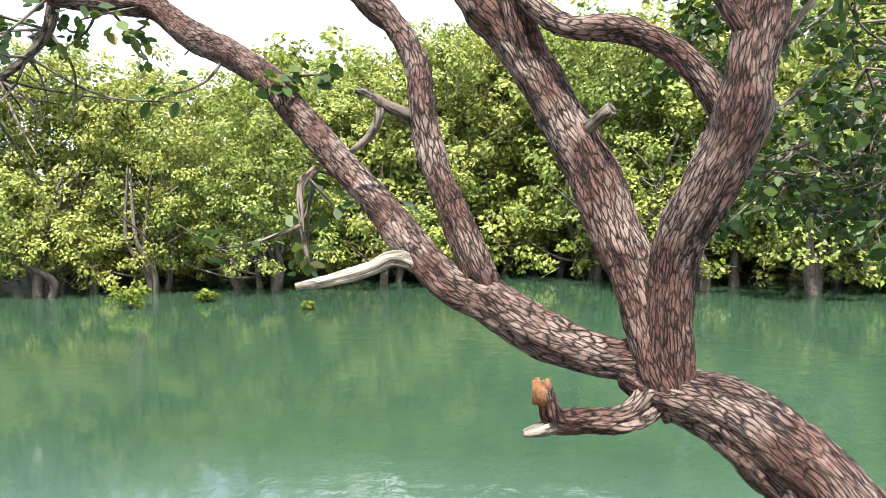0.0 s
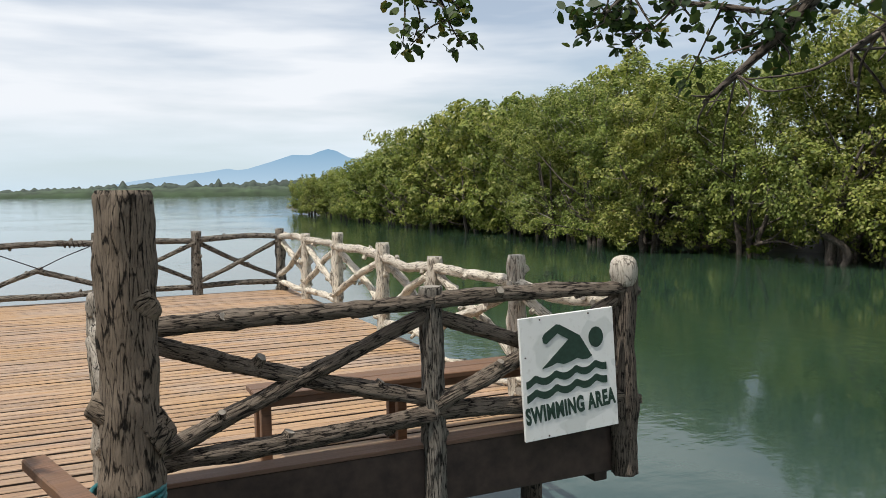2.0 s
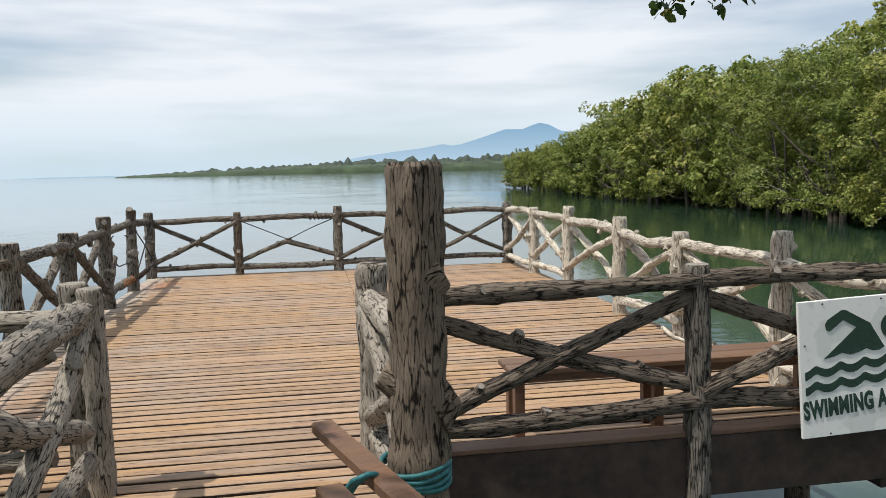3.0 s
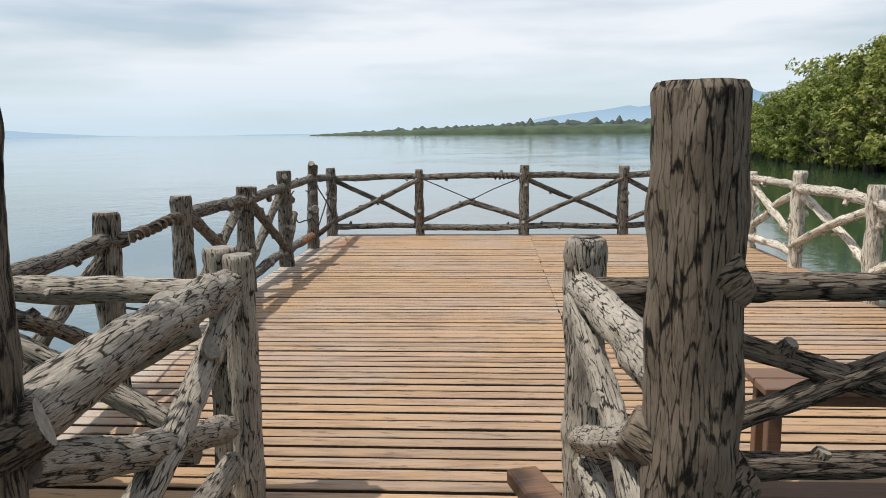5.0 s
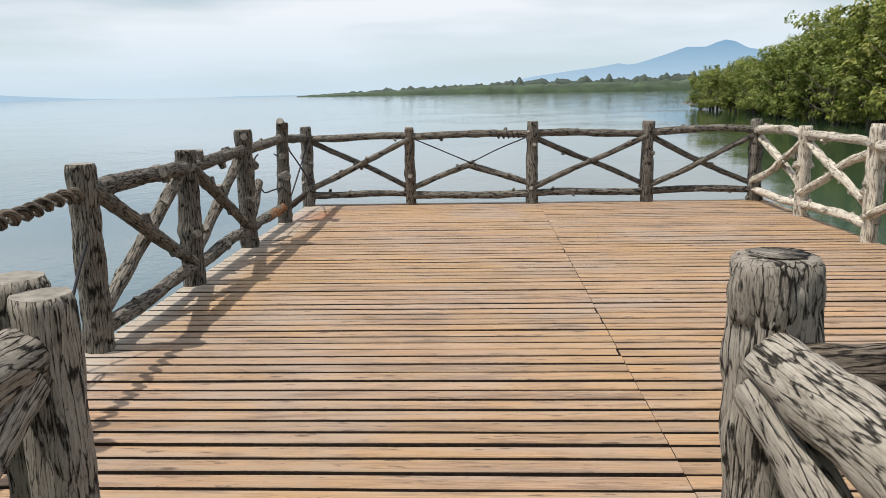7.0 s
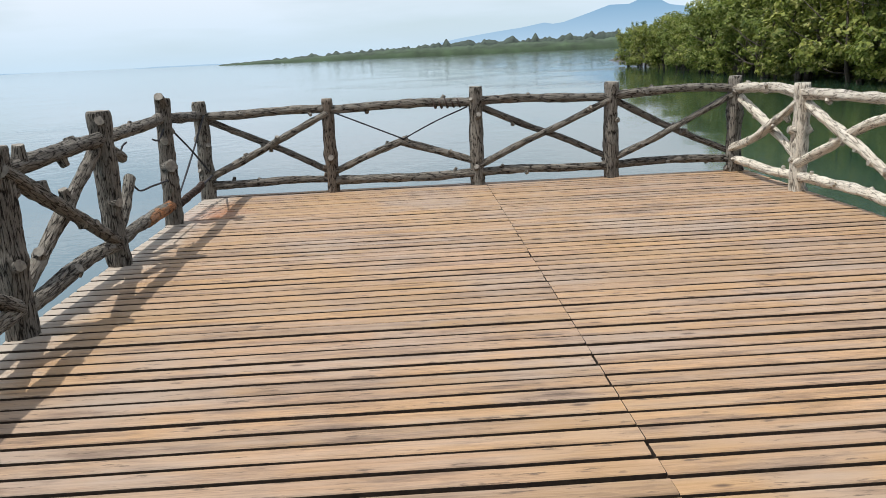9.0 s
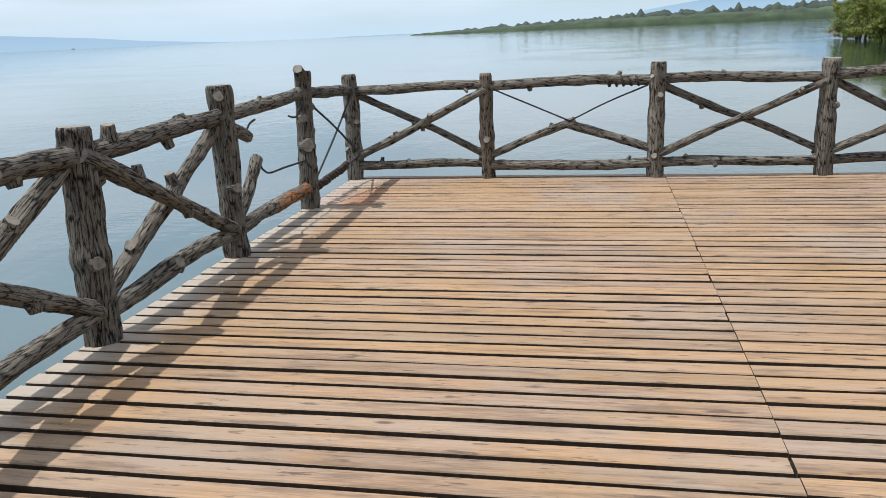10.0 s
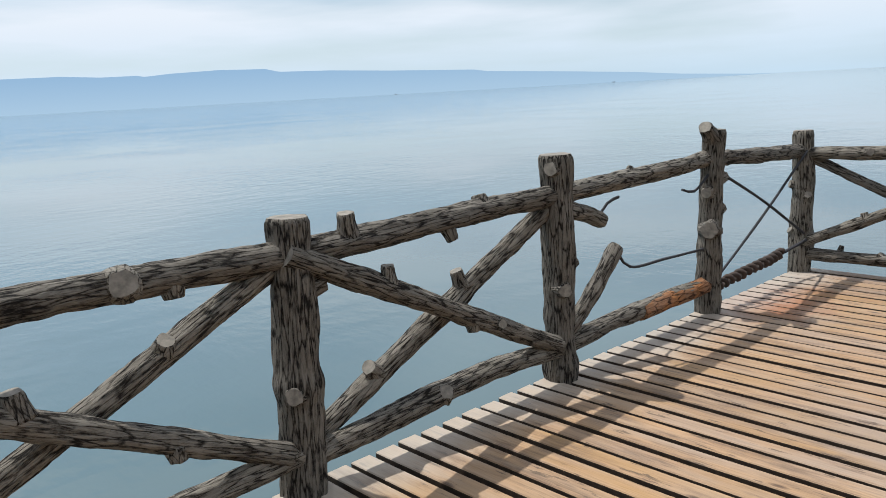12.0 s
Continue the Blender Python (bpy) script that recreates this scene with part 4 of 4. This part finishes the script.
cord(fl, [(-2.95, 9.6, 0.2), (-2.93, 9.95, 0.24)], 0.012)
wound_rope(fl, (-2.88, 2.85, 0.86), (-2.96, 4.3, 0.9), 0.024, 13, LOG_BROWN, "rail bound in twisted old rope", 0.021)
cord(fl, [(-2.93, 4.3, 0.86), (-2.95, 3.9, 0.3), (-2.9, 3.7, -0.1)], 0.009)
cord(fl, [(-2.93, 2.9, 0.5), (-2.93, 3.4, 0.36), (-2.93, 3.75, 0.34), (-2.93, 3.72, 0.4), (-2.93, 3.5, 0.38)], 0.009)

# far side
ff = thing("log_fence", (0, 10.0, 0), LABEL + " facing the open bay", "fence", GROUP)
FAR = [(-3.0, 10.0), (-1.69, 10.0), (-0.16, 9.99), (1.27, 10.02), (2.58, 10.02)]
for i, (x, y) in enumerate(FAR):
    post(ff, x, y, -0.2, (1.0, 0.97, 1.02, 1.0, 1.0)[i], (0.075, 0.062, 0.07, 0.075, 0.075)[i], (LOG, LOG_BROWN, LOG, LOG, LOG)[i], rnd_stubs(3, 0.03))
for i in (0, 2, 3):
    bay(ff, FAR[i], FAR[i + 1], LOG, 0.86, 0.13, 0.046, 0.045, 0.036, off=(0, 0.03), hi=0.83, lo=0.2)
log("rail", (*FAR[1], 0.85), (*FAR[2], 0.86), 0.045, LOG, ff, rnd_stubs(2), 0.02)
log("rail", (*FAR[1], 0.12), (*FAR[2], 0.13), 0.046, LOG, ff, rnd_stubs(2), 0.02)
log("brace", (FAR[1][0], 10.0, 0.2), (-0.88, 10.0, 0.52), 0.034, LOG, ff, rnd_stubs(1), 0.01, 0.038)
log("brace", (-0.98, 10.0, 0.5), (FAR[2][0], 10.0, 0.24), 0.042, LOG, ff, rnd_stubs(1), 0.01, 0.036)
cord(ff, [(-1.62, 9.97, 0.82), (-1.25, 9.97, 0.66), (-0.93, 9.97, 0.52)], 0.008)
cord(ff, [(-0.93, 9.97, 0.52), (-0.6, 9.97, 0.68), (-0.25, 9.97, 0.82)], 0.008)
wound_rope(ff, (-0.62, 9.99, 0.86), (-0.3, 9.99, 0.86), 0.045, 5, BEAM, "dark rope binding", 0.01)

# mangrove side, right edge: bleached logs, with sunlit brightness in the colour
fr = thing("log_fence", (2.6, 5.6, 0), "bleached log fence, coloured sunlit bright, with crooked braces beside the mangroves", "fence", GROUP)
RIGHT = [(2.58, 10.02), (2.66, 8.72), (2.68, 7.2), (2.62, 5.33), (2.64, 3.98), (2.62, 2.42), (2.72, 1.25)]
for i, (x, y) in enumerate(RIGHT[1:-1]):
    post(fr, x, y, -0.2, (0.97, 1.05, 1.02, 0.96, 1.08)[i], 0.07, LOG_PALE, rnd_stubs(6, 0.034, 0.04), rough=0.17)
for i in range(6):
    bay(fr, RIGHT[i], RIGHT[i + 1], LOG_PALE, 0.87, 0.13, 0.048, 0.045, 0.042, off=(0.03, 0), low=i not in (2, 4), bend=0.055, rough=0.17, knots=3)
for y0 in (2.6, 3.0, 3.5):
    log("driftwood", (2.72, y0, 0.045), (2.6, y0 + 0.75, 0.05), 0.025, LOG_PALE, fr, rnd_stubs(2, 0.012), 0.04, 0.018)

# near side with the sign
fn = thing("log_fence", (1.2, 1.33, 0), "brown log fence with crossed braces beside the gate", "fence", GROUP)
FINE.add(fn.name)
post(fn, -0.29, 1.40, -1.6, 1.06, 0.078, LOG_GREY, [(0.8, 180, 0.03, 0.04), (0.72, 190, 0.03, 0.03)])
post(fn, 1.42, 1.3, -1.6, 1.03, 0.07, LOG, [(0.86, -90, 0.012, 0.028), (0.66, 190, 0.03, 0.035), (0.55, -80, 0.012, 0.025)])
post(fn, 2.74, 1.24, -0.25, 1.1, 0.08, LOG_BROWN, [(0.86, (1, 0.1, 0.1), 0.04, 0.032), (0.35, (1, -0.4, 0.1), 0.03, 0.034)])
limb("post_head", [(2.735, 1.238, 0.97, 0.075), (2.73, 1.235, 1.04, 0.092), (2.722, 1.23, 1.1, 0.09), (2.72, 1.23, 1.14, 0.066), (2.72, 1.23, 1.155, 0.02)], LOG_PALE, fn, "bleached, rounded post head", 20, 0.015, 0.14)
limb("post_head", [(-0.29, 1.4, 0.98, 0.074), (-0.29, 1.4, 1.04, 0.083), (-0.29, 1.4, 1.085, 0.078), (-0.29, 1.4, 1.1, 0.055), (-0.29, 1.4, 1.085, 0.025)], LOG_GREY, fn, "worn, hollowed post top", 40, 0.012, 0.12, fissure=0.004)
NEAR = [(-0.29, 1.32), (1.42, 1.27), (2.74, 1.22)]
for (ax, ay), (bx, by), zs in ((NEAR[0], NEAR[1], (0.91, 0.95, 0.9, 0.38, 0.19, 0.88, 0.22, 0.3)), (NEAR[1], NEAR[2], (0.95, 0.95, 0.87, 0.4, 0.35, 0.9, 0.31, 0.27))):
    log("rail", (ax, ay, zs[0]), (bx, by, zs[1]), 0.05, LOG_BROWN, fn, [(0.72, -90, 0.008, 0.025), (0.3, 150, 0.02, 0.025)], 0.02, 0.045)
    log("brace", (ax, ay + 0.03, zs[2]), (bx, by + 0.03, zs[3]), 0.044, LOG_BROWN, fn, [(0.42, 120, 0.03, 0.028), (0.8, 100, 0.02, 0.025)], 0.025, 0.048)
    log("brace", (ax, ay - 0.02, zs[4]), (bx, by + 0.03, zs[5]), 0.048, LOG_BROWN, fn, [(0.3, 120, 0.025, 0.025), (0.62, -60, 0.008, 0.022)], 0.008, 0.042)
    log("rail", (ax, ay, zs[6]), (bx, by, zs[7]), 0.05, LOG_BROWN, fn, [(0.5, 100, 0.015, 0.03), (0.83, -80, 0.015, 0.03)], 0.02, 0.052)

# gate: short fences that lead to the tall posts
fg = thing("log_fence", (-1.7, 0.6, 0), "grey log handrail between a tall post and the gate", "fence", GROUP)
FINE.add(fg.name)
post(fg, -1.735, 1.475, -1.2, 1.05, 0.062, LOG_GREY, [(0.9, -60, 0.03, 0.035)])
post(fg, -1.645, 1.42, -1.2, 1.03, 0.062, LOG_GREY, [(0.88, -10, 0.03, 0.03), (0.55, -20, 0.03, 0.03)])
# Left tall post: the darker brown bark stands in for its shade.
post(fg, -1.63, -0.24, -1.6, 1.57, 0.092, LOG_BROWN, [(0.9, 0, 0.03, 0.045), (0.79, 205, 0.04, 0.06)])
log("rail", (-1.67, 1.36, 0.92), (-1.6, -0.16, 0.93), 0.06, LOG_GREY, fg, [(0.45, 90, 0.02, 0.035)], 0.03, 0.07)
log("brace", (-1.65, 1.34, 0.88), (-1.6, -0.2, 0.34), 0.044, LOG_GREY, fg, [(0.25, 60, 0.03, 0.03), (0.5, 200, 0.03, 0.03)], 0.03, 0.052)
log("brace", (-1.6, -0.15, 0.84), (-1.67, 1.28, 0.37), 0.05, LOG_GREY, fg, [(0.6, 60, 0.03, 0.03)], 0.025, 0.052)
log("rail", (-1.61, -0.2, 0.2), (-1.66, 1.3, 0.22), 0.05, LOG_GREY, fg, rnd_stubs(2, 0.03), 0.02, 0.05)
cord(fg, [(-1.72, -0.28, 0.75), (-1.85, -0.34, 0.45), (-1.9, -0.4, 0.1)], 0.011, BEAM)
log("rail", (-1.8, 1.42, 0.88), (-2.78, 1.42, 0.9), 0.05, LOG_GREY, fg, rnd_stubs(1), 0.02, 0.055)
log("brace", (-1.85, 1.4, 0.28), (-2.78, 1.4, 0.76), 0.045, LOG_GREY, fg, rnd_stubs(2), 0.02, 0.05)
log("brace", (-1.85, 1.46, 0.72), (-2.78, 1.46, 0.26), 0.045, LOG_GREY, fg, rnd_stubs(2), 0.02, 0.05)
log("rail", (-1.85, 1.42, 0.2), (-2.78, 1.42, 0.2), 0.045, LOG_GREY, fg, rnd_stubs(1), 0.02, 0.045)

fh = thing("log_fence", (-0.28, 0.6, 0), "grey log handrail beside a tall bark-covered post", "fence", GROUP)
FINE.add(fh.name)
tall = post(fh, -0.255, -0.08, -1.6, 1.585, 0.094, LOG_TALL, [(0.765, -15, 0.045, 0.055), (0.88, 175, 0.0, 0.06), (0.745, 195, 0.03, 0.075)], cap=LOG_TALL)
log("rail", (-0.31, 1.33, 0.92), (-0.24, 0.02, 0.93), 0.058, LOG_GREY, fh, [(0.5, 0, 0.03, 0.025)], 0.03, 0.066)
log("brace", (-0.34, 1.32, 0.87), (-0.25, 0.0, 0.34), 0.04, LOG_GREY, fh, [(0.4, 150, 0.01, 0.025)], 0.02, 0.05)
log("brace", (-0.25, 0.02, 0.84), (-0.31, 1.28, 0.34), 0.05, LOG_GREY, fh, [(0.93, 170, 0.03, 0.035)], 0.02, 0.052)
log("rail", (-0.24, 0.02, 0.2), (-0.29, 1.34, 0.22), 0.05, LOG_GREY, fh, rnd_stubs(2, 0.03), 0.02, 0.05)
tie = thing("tied_rope", (-0.275, -0.08, 0.55), "teal nylon rope knotted round the tall post", "rope")
for i in range(4):
    nodes = []
    for j in range(17):
        g = 2 * math.pi * j / 16
        nodes.append((-0.275 + math.cos(g) * 0.113, -0.08 + math.sin(g) * 0.113, 0.55 + i * 0.018 + 0.008 * math.sin(g * 2 + i), 0.009))
    limb("loop", nodes, TEAL, tie, "", 6, 0.03, 0.03)
for i in range(3):
    cord(tie, [(-0.38, -0.12, 0.57), (-0.44, -0.2 - i * 0.02, 0.62 + i * 0.01), (-0.5 - i * 0.012, -0.18, 0.55), (-0.5, -0.14, 0.42 - i * 0.05)], 0.009, TEAL, name="strand")

gang = thing("loose_planks", (-0.4, -0.5, 0.55), "two worn brown planks lashed beside the tall post", "plank")
for px, py, n in ((-0.22, -0.62, 1.06), (-0.31, -0.92, 0.72)):
    bm = bmesh.new()
    box(bm, -0.085, 0, -0.022, 0.0, n, 0.022, 0.006)
    part("board", bm, BENCH_WOOD, gang, "", pose(px, py, 0.6, 0, 0, 17), False)

# ---- sign ----
sign = thing("swimming_sign", (2.28, 1.15, 0.1), "white wooden sign with a dark green swimmer and waves", "sign")
SM = Matrix.Translation((1.955, 1.145, 0.085)) @ Euler((radians(-2), radians(-2.6), radians(-1))).to_matrix().to_4x4()


def sign_material():
    m, n, l, b = mat("dirty_white_paint", 0.55)
    v = coords(n, l)
    big = tex_noise(n, l, v, 4.5, 2, 0.4)
    fine = tex_noise(n, l, v, 30, 5)
    c = tex_ramp(n, l, big, (0.56, (0.78, 0.78, 0.75)), (0.585, (0.66, 0.67, 0.64)))
    c = blend(n, l, c, (0.5, 0.48, 0.42), tex_ramp(n, l, fine, (0.55, (0, 0, 0)), (0.8, (0.5, 0.5, 0.5))))
    l.new(c, b.inputs["Base Color"])
    return m


SIGN_GREEN = flat("dark_green_paint", (0.018, 0.045, 0.03), 0.5, 0.35, 30)
bm = bmesh.new()
box(bm, 0, 0, 0, 0.66, 0.02, 0.735, 0.003)
part("board", bm, sign_material(), sign, "", SM, False)


def plate(name, outline, label=""):
    bm = bmesh.new()
    f = bm.faces.new([bm.verts.new((x, 0.0, z)) for x, z in outline])
    if f.normal.y > 0:
        f.normal_flip()
    r = bmesh.ops.extrude_face_region(bm, geom=[f])
    bmesh.ops.translate(bm, verts=[v for v in r["geom"] if isinstance(v, bmesh.types.BMVert)], vec=(0, -0.003, 0))
    bmesh.ops.recalc_face_normals(bm, faces=bm.faces)
    part(name, bm, SIGN_GREEN, sign, label, SM @ Matrix.Translation((0, -0.0012, 0)), False)


plate("swimmer_head", [(0.525 + 0.052 * math.cos(i * math.pi / 12), 0.565 + 0.063 * math.sin(i * math.pi / 12)) for i in range(24)])
plate("swimmer_body", [(0.135, 0.42), (0.33, 0.575), (0.255, 0.62), (0.175, 0.565), (0.155, 0.575), (0.15, 0.605), (0.165, 0.628), (0.25, 0.675), (0.275, 0.67), (0.41, 0.59), (0.49, 0.455), (0.46, 0.44), (0.42, 0.44), (0.385, 0.455), (0.34, 0.44), (0.29, 0.43), (0.24, 0.445), (0.2, 0.43)])
for z0 in (0.345, 0.262):
    up, lowr = [], []
    for i in range(41):
        x = 0.025 + 0.565 * i / 40
        w = abs(math.sin(math.pi * (i / 40 * 4 + 0.55)))
        zz = z0 + 0.03 * (1 - w) + 0.045 * (i / 40) - 0.01
        up.append((x, zz + 0.022))
        lowr.append((x, zz - 0.022))
    plate("painted_wave", up + lowr[::-1])
tx = bpy.data.curves.new("lettering", "FONT")
tx.body, tx.size, tx.extrude, tx.offset = "SWIMMING AREA", 0.125, 0.0015, 0.0055
tx.space_character = 1.12
tob = new("lettering_source", tx)
dg = bpy.context.evaluated_depsgraph_get()
tme = bpy.data.meshes.new_from_object(tob.evaluated_get(dg))
bpy.data.objects.remove(tob)
tme.materials.append(SIGN_GREEN)
wide = max(v.co.x for v in tme.vertices)
part("lettering", tme, None, sign, "", SM @ Matrix.Translation((0.012, -0.003, 0.105)) @ Euler((radians(90), 0, 0)).to_matrix().to_4x4() @ Matrix.Rotation(radians(3.5), 4, "Z") @ Matrix.Diagonal((0.635 / wide, 1.05, 1, 1)))
for nx, nz in ((0.14, 0.715), (0.48, 0.715), (0.03, 0.5), (0.16, 0.015)):
    bm = bmesh.new()
    bmesh.ops.create_cone(bm, cap_ends=True, segments=8, radius1=0.006, radius2=0.004, depth=0.006)
    part("nail", bm, BEAM, sign, "", SM @ pose(nx, -0.002, nz, 90, 0, 0))

# ---- bench ----
bench = thing("bench", (1.45, 1.75, 0), "low brown wooden bench behind the log fence", "bench")
for y0, y1 in ((1.62, 1.76), (1.775, 1.915)):
    bm = bmesh.new()
    box(bm, 0.48, y0, 0.4, 2.55, y1, 0.435, 0.005)
    part("seat_board", bm, BENCH_WOOD, bench, "", Matrix(), False)
bm = bmesh.new()
box(bm, 0.5, 1.64, 0.352, 2.5, 1.675, 0.398, 0.004)
part("apron", bm, BENCH_WOOD, bench, "", Matrix(), False)
for x in (0.52, 1.36, 2.38):
    for y in (1.685, 1.84):
        bm = bmesh.new()
        box(bm, x, y, 0.0, x + 0.06, y + 0.055, 0.398, 0.004)
        part("leg", bm, BENCH_WOOD, bench, "", Matrix(), False)

# ---- far boats ----
def boat(x, y, turn):
    b = thing("fishing_boat", (x, y, -1.3), "small dark outrigger fishing boat far out on the bay", "boat", "fishing boats")
    m = pose(x, y, -1.3, 0, 0, turn)
    bm = bmesh.new()
    geo = bmesh.ops.create_cube(bm, size=1, matrix=Matrix.LocRotScale((0, 0, 0.7), None, (9, 1.4, 1.4)))
    for q in geo["verts"]:
        if abs(q.co.x) > 4:
            q.co.y *= 0.15
            q.co.z += 0.5
        if q.co.z < 0.3:
            q.co.y *= 0.5
    bmesh.ops.bevel(bm, geom=list(bm.edges), offset=0.15, segments=1, affect="EDGES")
    part("hull", bm, BEAM, b, "", m)
    for sgn in (-1, 1):
        limb("outrigger", [(-3.5, sgn * 3, 0.15, 0.12), (3.5, sgn * 3, 0.15, 0.12)], FAR_BARK, b, "", 6, 1, 0, m=m)
    for q in (-2, 2):
        limb("boom", [(q, -3, 0.3, 0.08), (q, 0, 1.3, 0.08), (q, 3, 0.3, 0.08)], FAR_BARK, b, "", 6, 0.5, 0, m=m)


boat(-1980, 1660, 20)
boat(-1400, 2010, 60)

# ---- deck frame ----
frame_work = thing("deck_frame", (0, 5, -0.2), "dark timber beams and piles under the deck", "deck", kind="structure")
for (x0, y0, z0, x1, y1, z1) in ((-2.92, 1.22, -0.3, -1.7, 1.3, -0.03), (-0.2, 1.285, -0.24, 2.8, 1.345, 0.1), (-3.0, 9.95, -0.3, 2.7, 10.05, -0.03), (-2.95, 1.3, -0.3, -2.85, 9.95, -0.03), (2.55, 1.3, -0.3, 2.65, 9.95, -0.03), (-0.12, 1.3, -0.3, -0.02, 9.95, -0.03), (-1.5, 1.3, -0.3, -1.4, 9.95, -0.03), (1.2, 1.3, -0.3, 1.3, 9.95, -0.03), (-1.72, -6, -0.3, -1.62, 1.2, -0.03), (-0.35, -6, -0.3, -0.25, 1.14, -0.03)):
    bm = bmesh.new()
    box(bm, x0, y0, z0, x1, y1, z1, 0.006)
    part("beam", bm, BEAM, frame_work, "", Matrix(), False)
# Invented boards close under the planks, added to back the gaps and darken them.
for x0, y0, x1, y1, count in ((-2.82, 1.31, 2.53, 9.94, 16), (-1.6, -1.55, -0.28, 1.27, 5), (-1.6, -6, 0.6, -1.56, 7)):
    for k in range(count):
        bm = bmesh.new()
        step = (x1 - x0) / count
        box(bm, x0 + k * step, y0, -0.14, x0 + (k + 0.985) * step, y1, -0.055, 0.004)
        part("bearer", bm, BEAM, frame_work, "", Matrix(), False)
for x in (-2.8, 0.0, 2.5):
    for y in (2, 4.6, 7.2, 9.7):
        limb("pile", [(x, y, -2.5, 0.09), (x, y, -0.3, 0.08)], LOG_BROWN, frame_work, "", 12, 0.3, 0.06)

# ---- deck planks ----
bm = bmesh.new()
box(bm, -0.2, 1.275, 0.1, 2.66, 1.42, 0.125, 0.004)
kerb = thing("kerb_board", (1.2, 1.3, 0.05), "brown kerb board along the deck edge", "board", kind="structure")
part("board", bm, BENCH_WOOD, kerb, "", Matrix(), False)

deck = thing("floor", (0, 5.6, 0), "deck of narrow weathered brown planks with open gaps", "floor", kind="structure")
PITCH, WIDE, THICK = 0.121, 0.093, 0.04


def plank_mesh(length, seed):
    """A bevelled plank with slightly worn, wandering edges."""
    r = random.Random(seed)
    bm = bmesh.new()
    n = 6
    rings = []
    for i in range(n + 1):
        x = length * i / n
        y0, y1 = r.uniform(-0.003, 0.003), WIDE + r.uniform(-0.003, 0.003)
        b = 0.004
        rings.append([bm.verts.new(p) for p in ((x, y0, -THICK), (x, y0, -b), (x, y0 + b, 0), (x, y1 - b, r.uniform(-0.001, 0.001)), (x, y1, -b), (x, y1, -THICK))])
    for p, q in zip(rings, rings[1:]):
        for k in range(6):
            f = bm.faces.new((p[k], p[(k + 1) % 6], q[(k + 1) % 6], q[k]))
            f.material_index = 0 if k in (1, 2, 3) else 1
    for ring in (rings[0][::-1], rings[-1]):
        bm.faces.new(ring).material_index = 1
    bmesh.ops.recalc_face_normals(bm, faces=bm.faces)
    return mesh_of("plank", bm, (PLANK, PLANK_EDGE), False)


SEAM = -0.075
left_kinds = [plank_mesh(2.96, 100 + i) for i in range(6)]
right_kinds = [plank_mesh(2.81, 200 + i) for i in range(6)]
walk_kinds = [plank_mesh(1.5, 300 + i) for i in range(4)]
wide_kinds = [plank_mesh(2.4, 400 + i) for i in range(4)]
BOARD_RNG = random.Random(21)
rows = int((10.06 - 1.3) / PITCH)
for i in range(rows + 1):
    y = 1.3 + i * PITCH
    for kinds, x, n in ((left_kinds, SEAM - 0.0015 - 2.96, 6), (right_kinds, SEAM + 0.0015, 6)):
        ob = new("plank", kinds[BOARD_RNG.randrange(n)])
        hang(ob, deck, pose(x + (BOARD_RNG.uniform(-0.012, 0.0) if BOARD_RNG.random() < 0.2 and x < -1 else 0), y + BOARD_RNG.uniform(-0.003, 0.003), BOARD_RNG.uniform(-0.0025, 0.0025), BOARD_RNG.uniform(-0.8, 0.8), 0, BOARD_RNG.uniform(-0.12, 0.12)))
walkway = thing("walkway_floor", (-1, -2, 0), "plank walkway leading to the deck gate", "floor", kind="structure")
y = 1.3 - PITCH
while y > -6:
    wide = y < -1.6
    ob = new("plank", (wide_kinds if wide else walk_kinds)[BOARD_RNG.randrange(4)])
    hang(ob, walkway, pose(-1.75, y + BOARD_RNG.uniform(-0.003, 0.003), BOARD_RNG.uniform(-0.002, 0.002) - 0.004, BOARD_RNG.uniform(-0.8, 0.8), 0, BOARD_RNG.uniform(-0.12, 0.12)))
    y -= 0.087 if y < 0.4 else PITCH
